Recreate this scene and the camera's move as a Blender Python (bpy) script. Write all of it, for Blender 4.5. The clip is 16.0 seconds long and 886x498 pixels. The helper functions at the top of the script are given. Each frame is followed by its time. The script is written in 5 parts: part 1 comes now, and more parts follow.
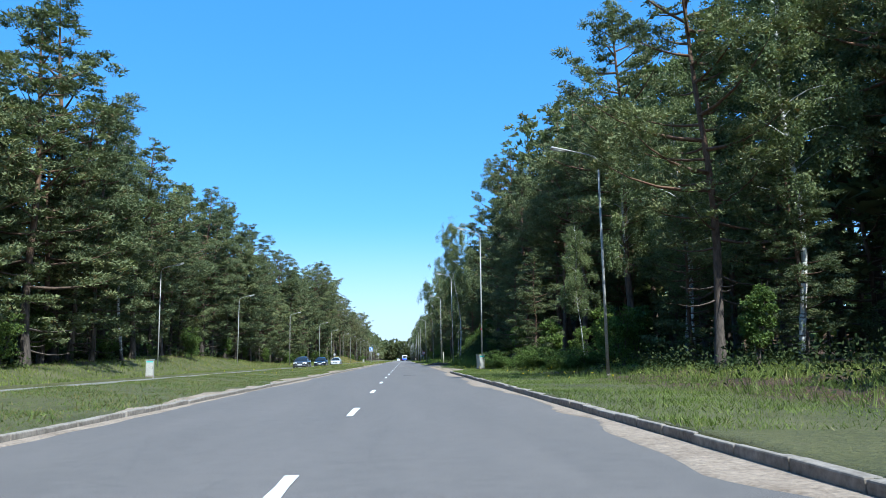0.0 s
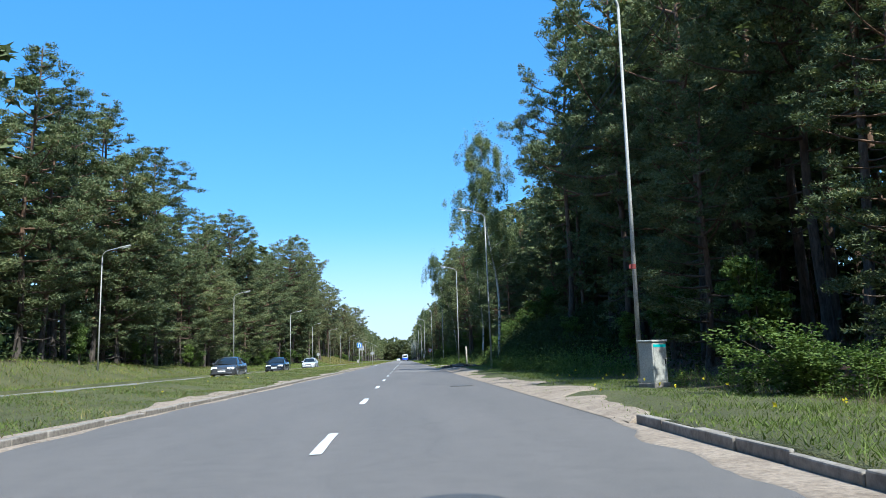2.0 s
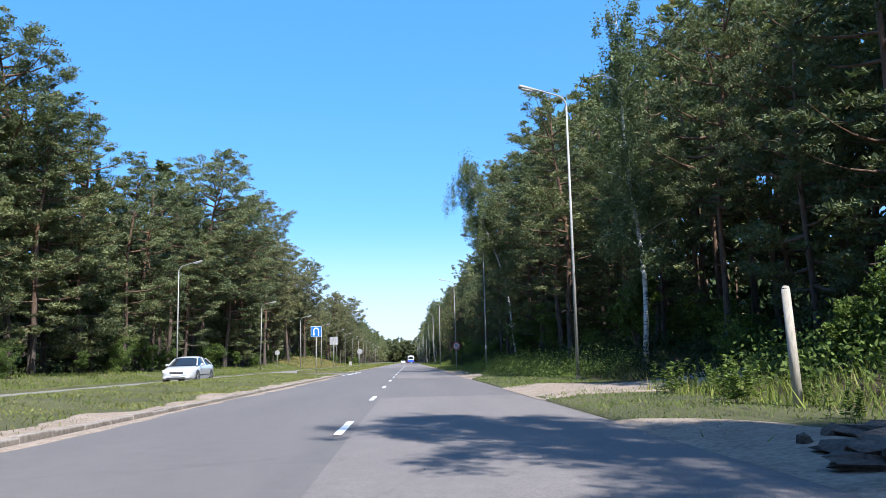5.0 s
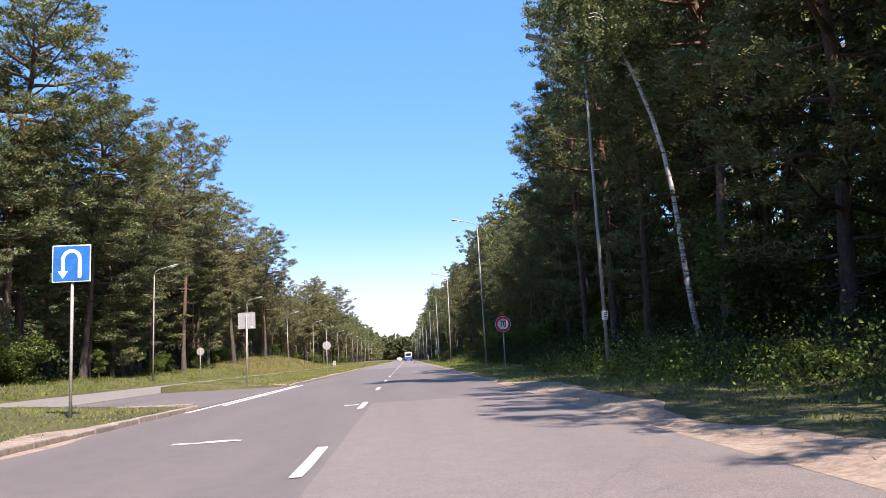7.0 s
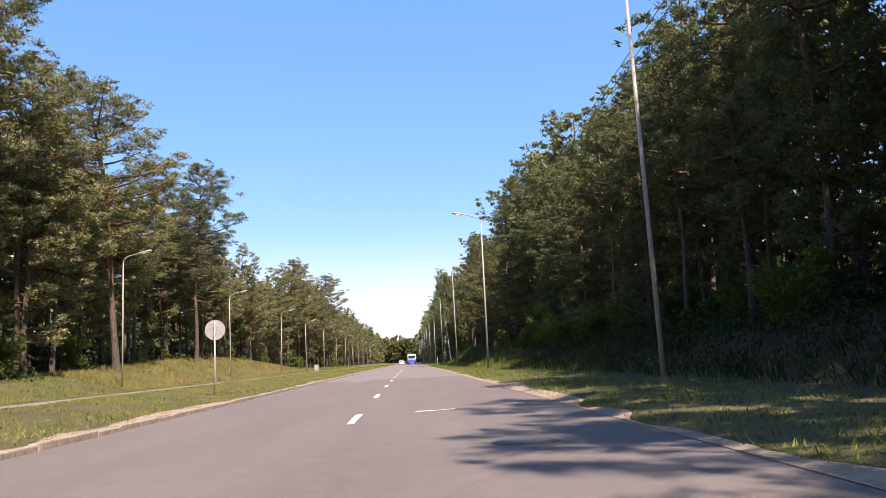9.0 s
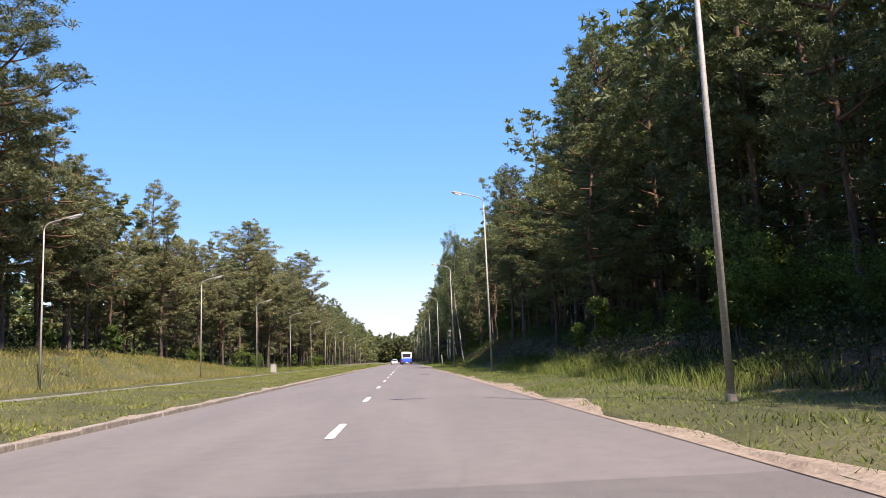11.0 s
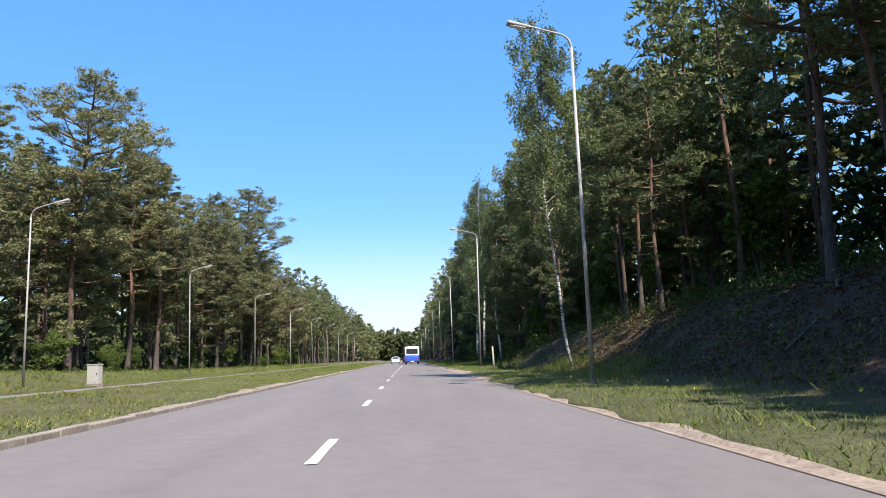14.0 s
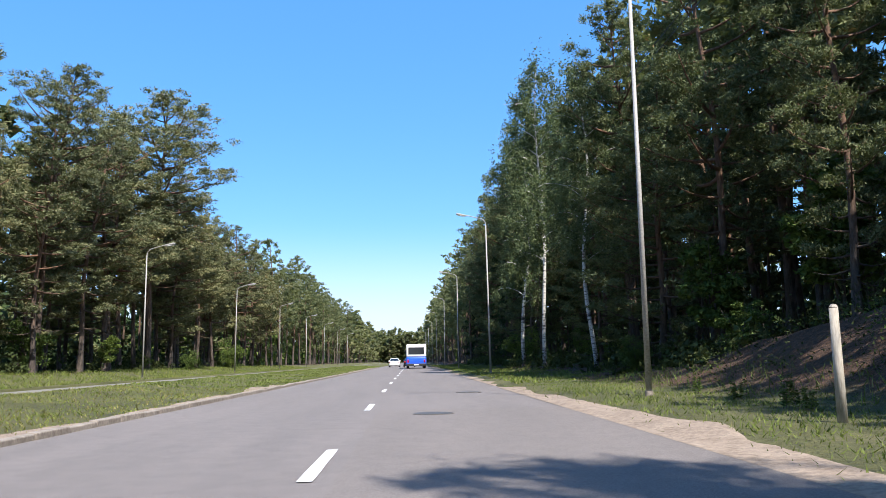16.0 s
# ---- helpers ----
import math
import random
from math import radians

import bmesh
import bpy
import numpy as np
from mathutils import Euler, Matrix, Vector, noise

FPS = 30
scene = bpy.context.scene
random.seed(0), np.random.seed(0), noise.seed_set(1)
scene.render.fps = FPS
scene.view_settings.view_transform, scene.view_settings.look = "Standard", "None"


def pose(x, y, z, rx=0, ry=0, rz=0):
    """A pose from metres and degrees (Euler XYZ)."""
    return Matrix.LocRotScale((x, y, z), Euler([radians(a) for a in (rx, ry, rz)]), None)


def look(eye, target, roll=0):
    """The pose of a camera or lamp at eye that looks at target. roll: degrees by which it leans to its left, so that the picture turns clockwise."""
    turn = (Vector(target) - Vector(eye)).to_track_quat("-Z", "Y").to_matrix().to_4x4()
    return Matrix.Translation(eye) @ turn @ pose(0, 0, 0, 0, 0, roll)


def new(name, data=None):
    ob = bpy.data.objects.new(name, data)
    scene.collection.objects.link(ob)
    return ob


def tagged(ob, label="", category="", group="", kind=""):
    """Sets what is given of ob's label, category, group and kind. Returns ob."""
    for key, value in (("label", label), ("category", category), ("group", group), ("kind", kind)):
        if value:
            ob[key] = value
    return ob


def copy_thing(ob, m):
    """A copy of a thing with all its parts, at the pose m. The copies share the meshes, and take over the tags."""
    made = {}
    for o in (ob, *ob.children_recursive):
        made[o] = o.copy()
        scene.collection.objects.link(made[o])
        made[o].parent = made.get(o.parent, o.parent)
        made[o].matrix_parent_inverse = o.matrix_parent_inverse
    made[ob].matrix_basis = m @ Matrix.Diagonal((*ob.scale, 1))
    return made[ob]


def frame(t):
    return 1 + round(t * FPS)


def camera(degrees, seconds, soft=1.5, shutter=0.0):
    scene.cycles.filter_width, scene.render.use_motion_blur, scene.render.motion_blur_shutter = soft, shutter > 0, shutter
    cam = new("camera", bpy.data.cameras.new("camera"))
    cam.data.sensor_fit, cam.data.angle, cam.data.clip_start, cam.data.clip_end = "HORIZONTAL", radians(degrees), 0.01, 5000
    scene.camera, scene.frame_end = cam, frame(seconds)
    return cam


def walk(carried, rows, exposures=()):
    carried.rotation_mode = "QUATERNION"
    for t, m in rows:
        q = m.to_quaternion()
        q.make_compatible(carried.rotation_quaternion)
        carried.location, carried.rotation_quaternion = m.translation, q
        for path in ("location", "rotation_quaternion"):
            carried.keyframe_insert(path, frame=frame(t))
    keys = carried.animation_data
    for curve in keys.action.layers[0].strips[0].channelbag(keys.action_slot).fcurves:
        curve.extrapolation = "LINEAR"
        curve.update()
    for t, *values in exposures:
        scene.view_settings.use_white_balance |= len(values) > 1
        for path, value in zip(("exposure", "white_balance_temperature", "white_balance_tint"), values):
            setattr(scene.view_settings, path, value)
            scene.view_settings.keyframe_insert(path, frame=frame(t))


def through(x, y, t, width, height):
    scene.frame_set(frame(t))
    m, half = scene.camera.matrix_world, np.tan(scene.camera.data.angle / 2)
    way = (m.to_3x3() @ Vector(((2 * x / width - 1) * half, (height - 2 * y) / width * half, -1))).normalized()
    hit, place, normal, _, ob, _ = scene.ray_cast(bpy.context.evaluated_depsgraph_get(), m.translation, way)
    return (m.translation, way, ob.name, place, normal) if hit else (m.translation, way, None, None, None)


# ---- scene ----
cam = camera(60.9, 16.0, soft=0.7, shutter=0.0)
# seconds, x, y, z, yaw, pitch, roll
PATH = [
    (0, -0.000, 0.000, 0.94, -2.990, 8.282, 0.963),
    (0.5, 0.003, 10.053, 0.94, -2.988, 8.140, 1.227),
    (1, 0.007, 20.069, 0.94, -3.014, 8.014, 1.365),
    (1.5, 0.011, 30.049, 0.94, -2.965, 8.151, 1.550),
    (2, 0.017, 39.993, 0.94, -2.961, 8.216, 1.782),
    (2.5, 0.022, 49.900, 0.94, -3.004, 8.172, 1.599),
    (3, 0.029, 59.771, 0.94, -3.052, 8.267, 1.139),
    (3.5, 0.035, 69.605, 0.94, -3.046, 8.390, 0.533),
    (4, 0.042, 79.402, 0.94, -2.857, 8.427, 0.652),
    (6.5, 0.077, 127.843, 0.94, -2.681, 8.241, 2.710),
    (7, 0.083, 137.422, 0.94, -2.744, 8.114, 3.013),
    (7.5, 0.088, 146.964, 0.94, -2.499, 8.305, 3.027),
    (8, 0.093, 156.470, 0.94, -2.555, 8.328, 2.957),
    (8.5, 0.097, 165.939, 0.94, -2.508, 8.453, 3.123),
    (9, 0.101, 175.372, 0.94, -2.506, 8.357, 2.958),
    (11.5, 0.101, 221.988, 0.94, -2.970, 8.320, 2.265),
    (12, 0.098, 231.202, 0.94, -2.976, 8.367, 2.690),
    (12.5, 0.092, 240.380, 0.94, -2.942, 8.211, 2.393),
    (13, 0.085, 249.521, 0.94, -2.859, 8.286, 2.114),
    (13.5, 0.076, 258.625, 0.94, -2.718, 8.197, 2.088),
    (14, 0.065, 267.693, 0.94, -2.621, 8.202, 1.917),
    (14.5, 0.052, 276.724, 0.94, -2.422, 8.391, 1.408),
    (15, 0.037, 285.719, 0.94, -2.268, 8.290, 1.559),
    (15.5, 0.020, 294.678, 0.94, -2.245, 8.511, 1.026),
    (16, -0.000, 303.600, 0.94, -2.460, 8.413, 1.061),
]
EXPOSURES = [(0.0, 0.92, 5470, 0), (4.0, 1.00, 5820, 5), (6.5, 1.21, 6470, 21), (7.0, 1.21, 6870, 24), (8.0, 1.19, 7470, 26), (9.0, 1.19, 7720, 27), (11.5, 1.05, 6870, 19), (13.0, 1.05, 6570, 16), (16.0, 1.05, 6320, 12)]
walk(cam, [(t, pose(x, y, z, 90 + pitch, roll, yaw)) for t, x, y, z, yaw, pitch, roll in PATH], EXPOSURES)

# ---- daylight: sun high behind the driver and somewhat to the right ----
SUN_EL, SUN_AZ = radians(52), radians(154)      # azimuth clockwise from +y
sky_world = bpy.data.worlds.new("sky_world")
sky_world.use_nodes = True
scene.world = sky_world
wn = sky_world.node_tree
sky = wn.nodes.new("ShaderNodeTexSky")
sky.sky_type = "NISHITA"
sky.sun_disc = False
sky.sun_elevation, sky.sun_rotation = SUN_EL, SUN_AZ
sky.air_density, sky.dust_density, sky.ozone_density = 1.0, 1.0, 2.2
wn.nodes["Background"].inputs["Strength"].default_value = 0.12
deep = wn.nodes.new("ShaderNodeHueSaturation")
deep.inputs["Saturation"].default_value, deep.inputs["Value"].default_value = 1.3, 1.0
wn.links.new(sky.outputs["Color"], deep.inputs["Color"])
even = wn.nodes.new("ShaderNodeMix")
even.data_type = "RGBA"
even.inputs[0].default_value = 0.45
even.inputs[7].default_value = (0.75, 2.35, 5.25, 1)       # clear northern blue
wn.links.new(deep.outputs["Color"], even.inputs[6])
# summer haze whitens the lowest degrees of the sky
way = wn.nodes.new("ShaderNodeTexCoord")
axes = wn.nodes.new("ShaderNodeSeparateXYZ")
wn.links.new(way.outputs["Generated"], axes.inputs["Vector"])
low = wn.nodes.new("ShaderNodeMapRange")
low.interpolation_type = "SMOOTHSTEP"
for key, value in (("From Min", 0.0), ("From Max", 0.19), ("To Min", 0.62), ("To Max", 0.0)):
    low.inputs[key].default_value = value
wn.links.new(axes.outputs["Z"], low.inputs["Value"])
haze = wn.nodes.new("ShaderNodeMix")
haze.data_type = "RGBA"
haze.inputs[7].default_value = (4.3, 4.6, 5.5, 1)
wn.links.new(low.outputs["Result"], haze.inputs[0])
wn.links.new(even.outputs[2], haze.inputs[6])
wn.links.new(haze.outputs[2], wn.nodes["Background"].inputs["Color"])
sun = new("sun", bpy.data.lights.new("sun", "SUN"))
sun.data.energy, sun.data.angle, sun.data.color = 4.9, radians(0.5), (1.0, 0.94, 0.85)
sun_dir = Vector((math.sin(SUN_AZ) * math.cos(SUN_EL), math.cos(SUN_AZ) * math.cos(SUN_EL), math.sin(SUN_EL)))
sun.matrix_world = look(sun_dir * 200, (0, 0, 0))


# ---- materials ----
def material(name, base=(0.5, 0.5, 0.5), rough=0.7, metal=0.0):
    m = bpy.data.materials.new(name)
    m.use_nodes = True
    b = m.node_tree.nodes["Principled BSDF"]
    b.inputs["Base Color"].default_value = (*base, 1)
    b.inputs["Roughness"].default_value = rough
    b.inputs["Metallic"].default_value = metal
    return m


def node(m, kind, **inputs):
    n = m.node_tree.nodes.new("ShaderNode" + kind)
    for k, v in inputs.items():
        n.inputs[k].default_value = v
    return n


def wire(m, a, b):
    m.node_tree.links.new(a, b)


def noise_tex(m, vec, scale, detail=5.0, rough=0.6):
    n = node(m, "TexNoise", Scale=scale, Detail=detail, Roughness=rough)
    wire(m, vec, n.inputs["Vector"])
    return n


def ramp(m, fac, stops):
    n = m.node_tree.nodes.new("ShaderNodeValToRGB")
    while len(n.color_ramp.elements) < len(stops):
        n.color_ramp.elements.new(0.5)
    for e, (p, c) in zip(n.color_ramp.elements, stops):
        e.position, e.color = p, (*c, 1)
    wire(m, fac, n.inputs["Fac"])
    return n


def mix(m, fac, a, b, blend="MIX"):
    n = m.node_tree.nodes.new("ShaderNodeMix")
    n.data_type, n.blend_type = "RGBA", blend
    if isinstance(fac, (int, float)):
        n.inputs[0].default_value = fac
    else:
        wire(m, fac, n.inputs[0])
    for sock, v in ((n.inputs[6], a), (n.inputs[7], b)):
        if isinstance(v, tuple):
            sock.default_value = (*v, 1)
        else:
            wire(m, v, sock)
    return n.outputs[2]


def bump(m, height, strength, distance):
    n = node(m, "Bump", Strength=strength, Distance=distance)
    wire(m, height, n.inputs["Height"])
    wire(m, n.outputs["Normal"], m.node_tree.nodes["Principled BSDF"].inputs["Normal"])


def coords(m, scale=(1, 1, 1), world=True):
    src = m.node_tree.nodes.new("ShaderNodeNewGeometry").outputs["Position"] if world else m.node_tree.nodes.new("ShaderNodeTexCoord").outputs["Object"]
    mp = node(m, "Mapping", Scale=scale)
    wire(m, src, mp.inputs["Vector"])
    return mp.outputs["Vector"]


def base_of(m):
    return m.node_tree.nodes["Principled BSDF"].inputs["Base Color"]


def asphalt(name, low, high, streak=0.35):
    m = material(name, rough=0.85)
    v = coords(m)
    fine = noise_tex(m, v, 90, 3)
    broad = noise_tex(m, coords(m, (1.0, 0.12, 1)), 0.9, 5)
    spots = noise_tex(m, v, 3.5, 6, 0.7)
    c = ramp(m, broad.outputs["Fac"], [(0.3, low), (0.7, high)]).outputs["Color"]
    c = mix(m, streak, c, ramp(m, spots.outputs["Fac"], [(0.35, tuple(0.7 * k for k in low)), (0.62, high)]).outputs["Color"])
    c = mix(m, 0.35, c, ramp(m, fine.outputs["Fac"], [(0.35, (0.02, 0.02, 0.02)), (0.65, (0.28, 0.27, 0.26))]).outputs["Color"])
    vor = node(m, "TexVoronoi", Scale=0.23)
    vor.feature = "DISTANCE_TO_EDGE"
    warp = noise_tex(m, v, 0.8, 4)
    wv = mix(m, 0.25, v, warp.outputs["Color"], "ADD")
    wire(m, wv, vor.inputs["Vector"])
    crack = ramp(m, vor.outputs["Distance"], [(0.0, (0.35, 0.35, 0.35)), (0.006, (1, 1, 1))])
    c = mix(m, 0.16, c, crack.outputs["Color"], "MULTIPLY")
    wire(m, c, base_of(m))
    bump(m, fine.outputs["Fac"], 0.35, 0.006)
    return m


M_ROAD = asphalt("asphalt", (0.073, 0.061, 0.055), (0.128, 0.107, 0.096))
M_ROAD_PALE = asphalt("pale_asphalt", (0.118, 0.099, 0.091), (0.195, 0.164, 0.150))
M_PATCH = asphalt("asphalt_patch", (0.126, 0.104, 0.092), (0.180, 0.148, 0.130))
M_OLDROAD = asphalt("old_asphalt", (0.165, 0.154, 0.131), (0.232, 0.217, 0.184))


def speckled(name, stops, scale, rough=0.85, bump_by=0.4, depth=0.01, world=True, stretch=(1, 1, 1), fine=None):
    m = material(name, rough=rough)
    v = coords(m, stretch, world)
    a = noise_tex(m, v, scale, 6, 0.65)
    b = noise_tex(m, v, scale * (fine or 9), 4, 0.6)
    c = ramp(m, a.outputs["Fac"], stops).outputs["Color"]
    c = mix(m, 0.45, c, ramp(m, b.outputs["Fac"], [(0.3, tuple(0.45 * k for k in stops[0][1])), (0.7, tuple(min(1, 1.25 * k) for k in stops[-1][1]))]).outputs["Color"])
    wire(m, c, base_of(m))
    bump(m, b.outputs["Fac"], bump_by, depth)
    return m


M_PAINT = speckled("road_paint", [(0.35, (0.5, 0.5, 0.48)), (0.55, (0.8, 0.8, 0.78))], 4, 0.6, 0.2, 0.003)
M_KERB = speckled("kerb_concrete", [(0.3, (0.135, 0.109, 0.086)), (0.65, (0.300, 0.262, 0.221))], 1.4, 0.9, 0.5, 0.006)
M_DIRT = speckled("sandy_dirt", [(0.3, (0.150, 0.108, 0.076)), (0.6, (0.305, 0.240, 0.182))], 1.6, 0.95, 0.7, 0.03)
M_STEEL = speckled("galvanised_steel", [(0.3, (0.255, 0.245, 0.225)), (0.7, (0.40, 0.385, 0.355))], 2.5, 0.6, 0.1, 0.002, False)
M_CABINET = speckled("cabinet_paint", [(0.3, (0.33, 0.315, 0.28)), (0.7, (0.43, 0.41, 0.37))], 3, 0.6, 0.1, 0.002, False)
M_WOODPOST = speckled("weathered_wood", [(0.3, (0.304, 0.264, 0.208)), (0.7, (0.440, 0.400, 0.336))], 6, 0.85, 0.4, 0.004, False, (1, 1, 0.12))
M_SIGNBACK = speckled("sign_back_grey", [(0.2, (0.247, 0.247, 0.247)), (0.8, (0.315, 0.315, 0.307))], 1.0, 0.55, 0.1, 0.001, False)
M_WHITE = speckled("sign_white", [(0.2, (0.72, 0.72, 0.71)), (0.8, (0.80, 0.80, 0.78))], 0.6, 0.45, 0.05, 0.001, False)
M_RED = speckled("sign_red", [(0.3, (0.50, 0.02, 0.03)), (0.7, (0.62, 0.03, 0.04))], 3, 0.4, 0.05, 0.001, False)
M_BLUE = speckled("sign_blue", [(0.2, (0.012, 0.125, 0.40)), (0.8, (0.017, 0.15, 0.46))], 0.6, 0.4, 0.05, 0.001, False)
M_BLACK = material("black_print", (0.012, 0.012, 0.012), 0.5)
M_LENS = material("lamp_lens", (0.55, 0.56, 0.55), 0.25)


def ground_material():
    m = material("grass_ground", rough=0.95)
    v = coords(m)
    a = noise_tex(m, v, 0.35, 6, 0.65)
    b = noise_tex(m, v, 9, 5, 0.7)
    grass = ramp(m, a.outputs["Fac"], [(0.3, (0.058, 0.065, 0.020)), (0.55, (0.104, 0.105, 0.036)), (0.78, (0.151, 0.137, 0.068))]).outputs["Color"]
    floor = ramp(m, b.outputs["Fac"], [(0.3, (0.022, 0.012, 0.006)), (0.52, (0.064, 0.033, 0.016)), (0.74, (0.170, 0.086, 0.043))]).outputs["Color"]
    xyz = m.node_tree.nodes.new("ShaderNodeSeparateXYZ")
    wire(m, v, xyz.inputs["Vector"])
    off = node(m, "Math")
    off.operation = "ADD"
    off.inputs[1].default_value = 7.0
    wire(m, xyz.outputs["X"], off.inputs[0])
    dist = m.node_tree.nodes.new("ShaderNodeMath")
    dist.operation = "ABSOLUTE"
    wire(m, off.outputs[0], dist.inputs[0])
    add = m.node_tree.nodes.new("ShaderNodeMath")
    add.operation = "MULTIPLY_ADD"
    wire(m, a.outputs["Fac"], add.inputs[0])
    add.inputs[1].default_value = 3.0
    wire(m, dist.outputs[0], add.inputs[2])
    mask = node(m, "MapRange")
    mask.inputs["From Min"].default_value, mask.inputs["From Max"].default_value = 14.7, 15.8
    wire(m, add.outputs[0], mask.inputs["Value"])
    c = mix(m, mask.outputs["Result"], grass, floor)
    c = mix(m, 0.5, c, ramp(m, b.outputs["Fac"], [(0.35, (0.35, 0.35, 0.3)), (0.65, (1.25, 1.2, 1.1))]).outputs["Color"], "MULTIPLY")
    wire(m, c, base_of(m))
    bump(m, b.outputs["Fac"], 1.0, 0.12)
    return m


M_GROUND = ground_material()


def leaf_material(name, dark, light, through=0.3, odd=None):
    m = material(name, rough=0.7)
    t = m.node_tree
    geo = t.nodes.new("ShaderNodeNewGeometry")
    info = t.nodes.new("ShaderNodeObjectInfo")
    stops = [(0.0, dark), (0.93, light)] + ([(0.985, odd)] if odd else [])
    c = ramp(m, geo.outputs["Random Per Island"], stops).outputs["Color"]
    tone = ramp(m, info.outputs["Random"], [(0.0, (0.75, 0.8, 0.75)), (1.0, (1.2, 1.15, 1.0))]).outputs["Color"]
    c = mix(m, 1.0, c, tone, "MULTIPLY")
    big = noise_tex(m, coords(m), 0.45, 3)
    c = mix(m, 0.8, c, ramp(m, big.outputs["Fac"], [(0.3, (0.65, 0.7, 0.7)), (0.7, (1.3, 1.25, 1.1))]).outputs["Color"], "MULTIPLY")
    wire(m, c, base_of(m))
    m.node_tree.nodes["Principled BSDF"].inputs["Specular IOR Level"].default_value = 0.15
    tr = t.nodes.new("ShaderNodeBsdfTranslucent")
    wire(m, mix(m, 1.0, c, (1.05, 1.15, 0.70), "MULTIPLY"), tr.inputs["Color"])
    ms = t.nodes.new("ShaderNodeMixShader")
    ms.inputs[0].default_value = through
    wire(m, t.nodes["Principled BSDF"].outputs[0], ms.inputs[1])
    wire(m, tr.outputs[0], ms.inputs[2])
    wire(m, ms.outputs[0], t.nodes["Material Output"].inputs["Surface"])
    return m


M_NEEDLE = leaf_material("pine_needles", (0.072, 0.090, 0.052), (0.192, 0.214, 0.118), 0.22, (0.186, 0.130, 0.074))
# lit copy of pine_needles: sunlight put into a lighter, yellower colour
M_NEEDLE_LIT = leaf_material("sunlit_pine_needles", (0.100, 0.108, 0.062), (0.245, 0.248, 0.148), 0.2, (0.235, 0.165, 0.095))
# distance haze put into the colour: paler, flatter needles for the far woods
M_NEEDLE_HAZE = leaf_material("hazed_pine_needles", (0.140, 0.155, 0.092), (0.215, 0.225, 0.135), 0.42)
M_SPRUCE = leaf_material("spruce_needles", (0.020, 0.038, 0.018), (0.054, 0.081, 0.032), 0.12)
M_BIRCHLEAF = leaf_material("birch_leaves", (0.080, 0.105, 0.055), (0.200, 0.232, 0.125), 0.3, (0.25, 0.25, 0.14))
M_BUSHLEAF = leaf_material("bush_leaves", (0.050, 0.082, 0.024), (0.165, 0.220, 0.068), 0.35)
# darker copy of bush_leaves: forest shade put into the undergrowth's colour
M_SHADELEAF = leaf_material("shade_dark_leaves", (0.026, 0.037, 0.014), (0.064, 0.082, 0.030), 0.2)
M_GRASS = leaf_material("grass_blades", (0.098, 0.130, 0.032), (0.212, 0.250, 0.078), 0.3, (0.302, 0.266, 0.144))
M_DRY = leaf_material("dry_grass", (0.150, 0.128, 0.053), (0.315, 0.262, 0.128), 0.3, (0.105, 0.128, 0.045))
M_YELLOW = leaf_material("yellow_petals", (0.55, 0.45, 0.02), (0.75, 0.62, 0.05), 0.2)


def pine_bark():
    m = material("pine_bark", rough=0.9)
    v = coords(m, (1, 1, 0.25), False)
    n = noise_tex(m, v, 9, 6, 0.7)
    low = ramp(m, n.outputs["Fac"], [(0.35, (0.024, 0.019, 0.014)), (0.62, (0.108, 0.084, 0.068))]).outputs["Color"]
    high = ramp(m, n.outputs["Fac"], [(0.35, (0.070, 0.038, 0.022)), (0.62, (0.175, 0.098, 0.058))]).outputs["Color"]
    xyz = m.node_tree.nodes.new("ShaderNodeSeparateXYZ")
    wire(m, coords(m, (1, 1, 1), False), xyz.inputs["Vector"])
    r = node(m, "MapRange")
    r.inputs["From Min"].default_value, r.inputs["From Max"].default_value = 2.0, 8.0
    wire(m, xyz.outputs["Z"], r.inputs["Value"])
    wire(m, mix(m, r.outputs["Result"], low, high), base_of(m))
    bump(m, n.outputs["Fac"], 0.9, 0.03)
    return m


def birch_bark():
    m = material("birch_bark", rough=0.75)
    n = noise_tex(m, coords(m, (1, 1, 5), False), 2.2, 5, 0.7)
    k = noise_tex(m, coords(m, (1, 1, 1), False), 7, 4)
    c = ramp(m, n.outputs["Fac"], [(0.40, (0.03, 0.028, 0.026)), (0.47, (0.50, 0.48, 0.44)), (0.7, (0.68, 0.66, 0.61))]).outputs["Color"]
    c = mix(m, 0.3, c, ramp(m, k.outputs["Fac"], [(0.3, (0.4, 0.38, 0.34)), (0.7, (1, 1, 1))]).outputs["Color"], "MULTIPLY")
    # old furrowed bark grips the foot of the trunk
    xyz = m.node_tree.nodes.new("ShaderNodeSeparateXYZ")
    wire(m, coords(m, (1, 1, 1), False), xyz.inputs["Vector"])
    up = node(m, "Math")
    up.operation = "MULTIPLY_ADD"
    wire(m, k.outputs["Fac"], up.inputs[0])
    up.inputs[1].default_value = 3.2
    wire(m, xyz.outputs["Z"], up.inputs[2])
    foot = node(m, "MapRange")
    foot.inputs["From Min"].default_value, foot.inputs["From Max"].default_value = 2.0, 2.9
    wire(m, up.outputs[0], foot.inputs["Value"])
    c = mix(m, foot.outputs["Result"], (0.05, 0.045, 0.04), c)
    wire(m, c, base_of(m))
    bump(m, n.outputs["Fac"], 0.5, 0.01)
    return m


M_PINEBARK, M_BIRCHBARK = pine_bark(), birch_bark()
M_TWIG = speckled("twig_bark", [(0.3, (0.05, 0.04, 0.03)), (0.7, (0.13, 0.10, 0.075))], 8, 0.9, 0.4, 0.004, False)


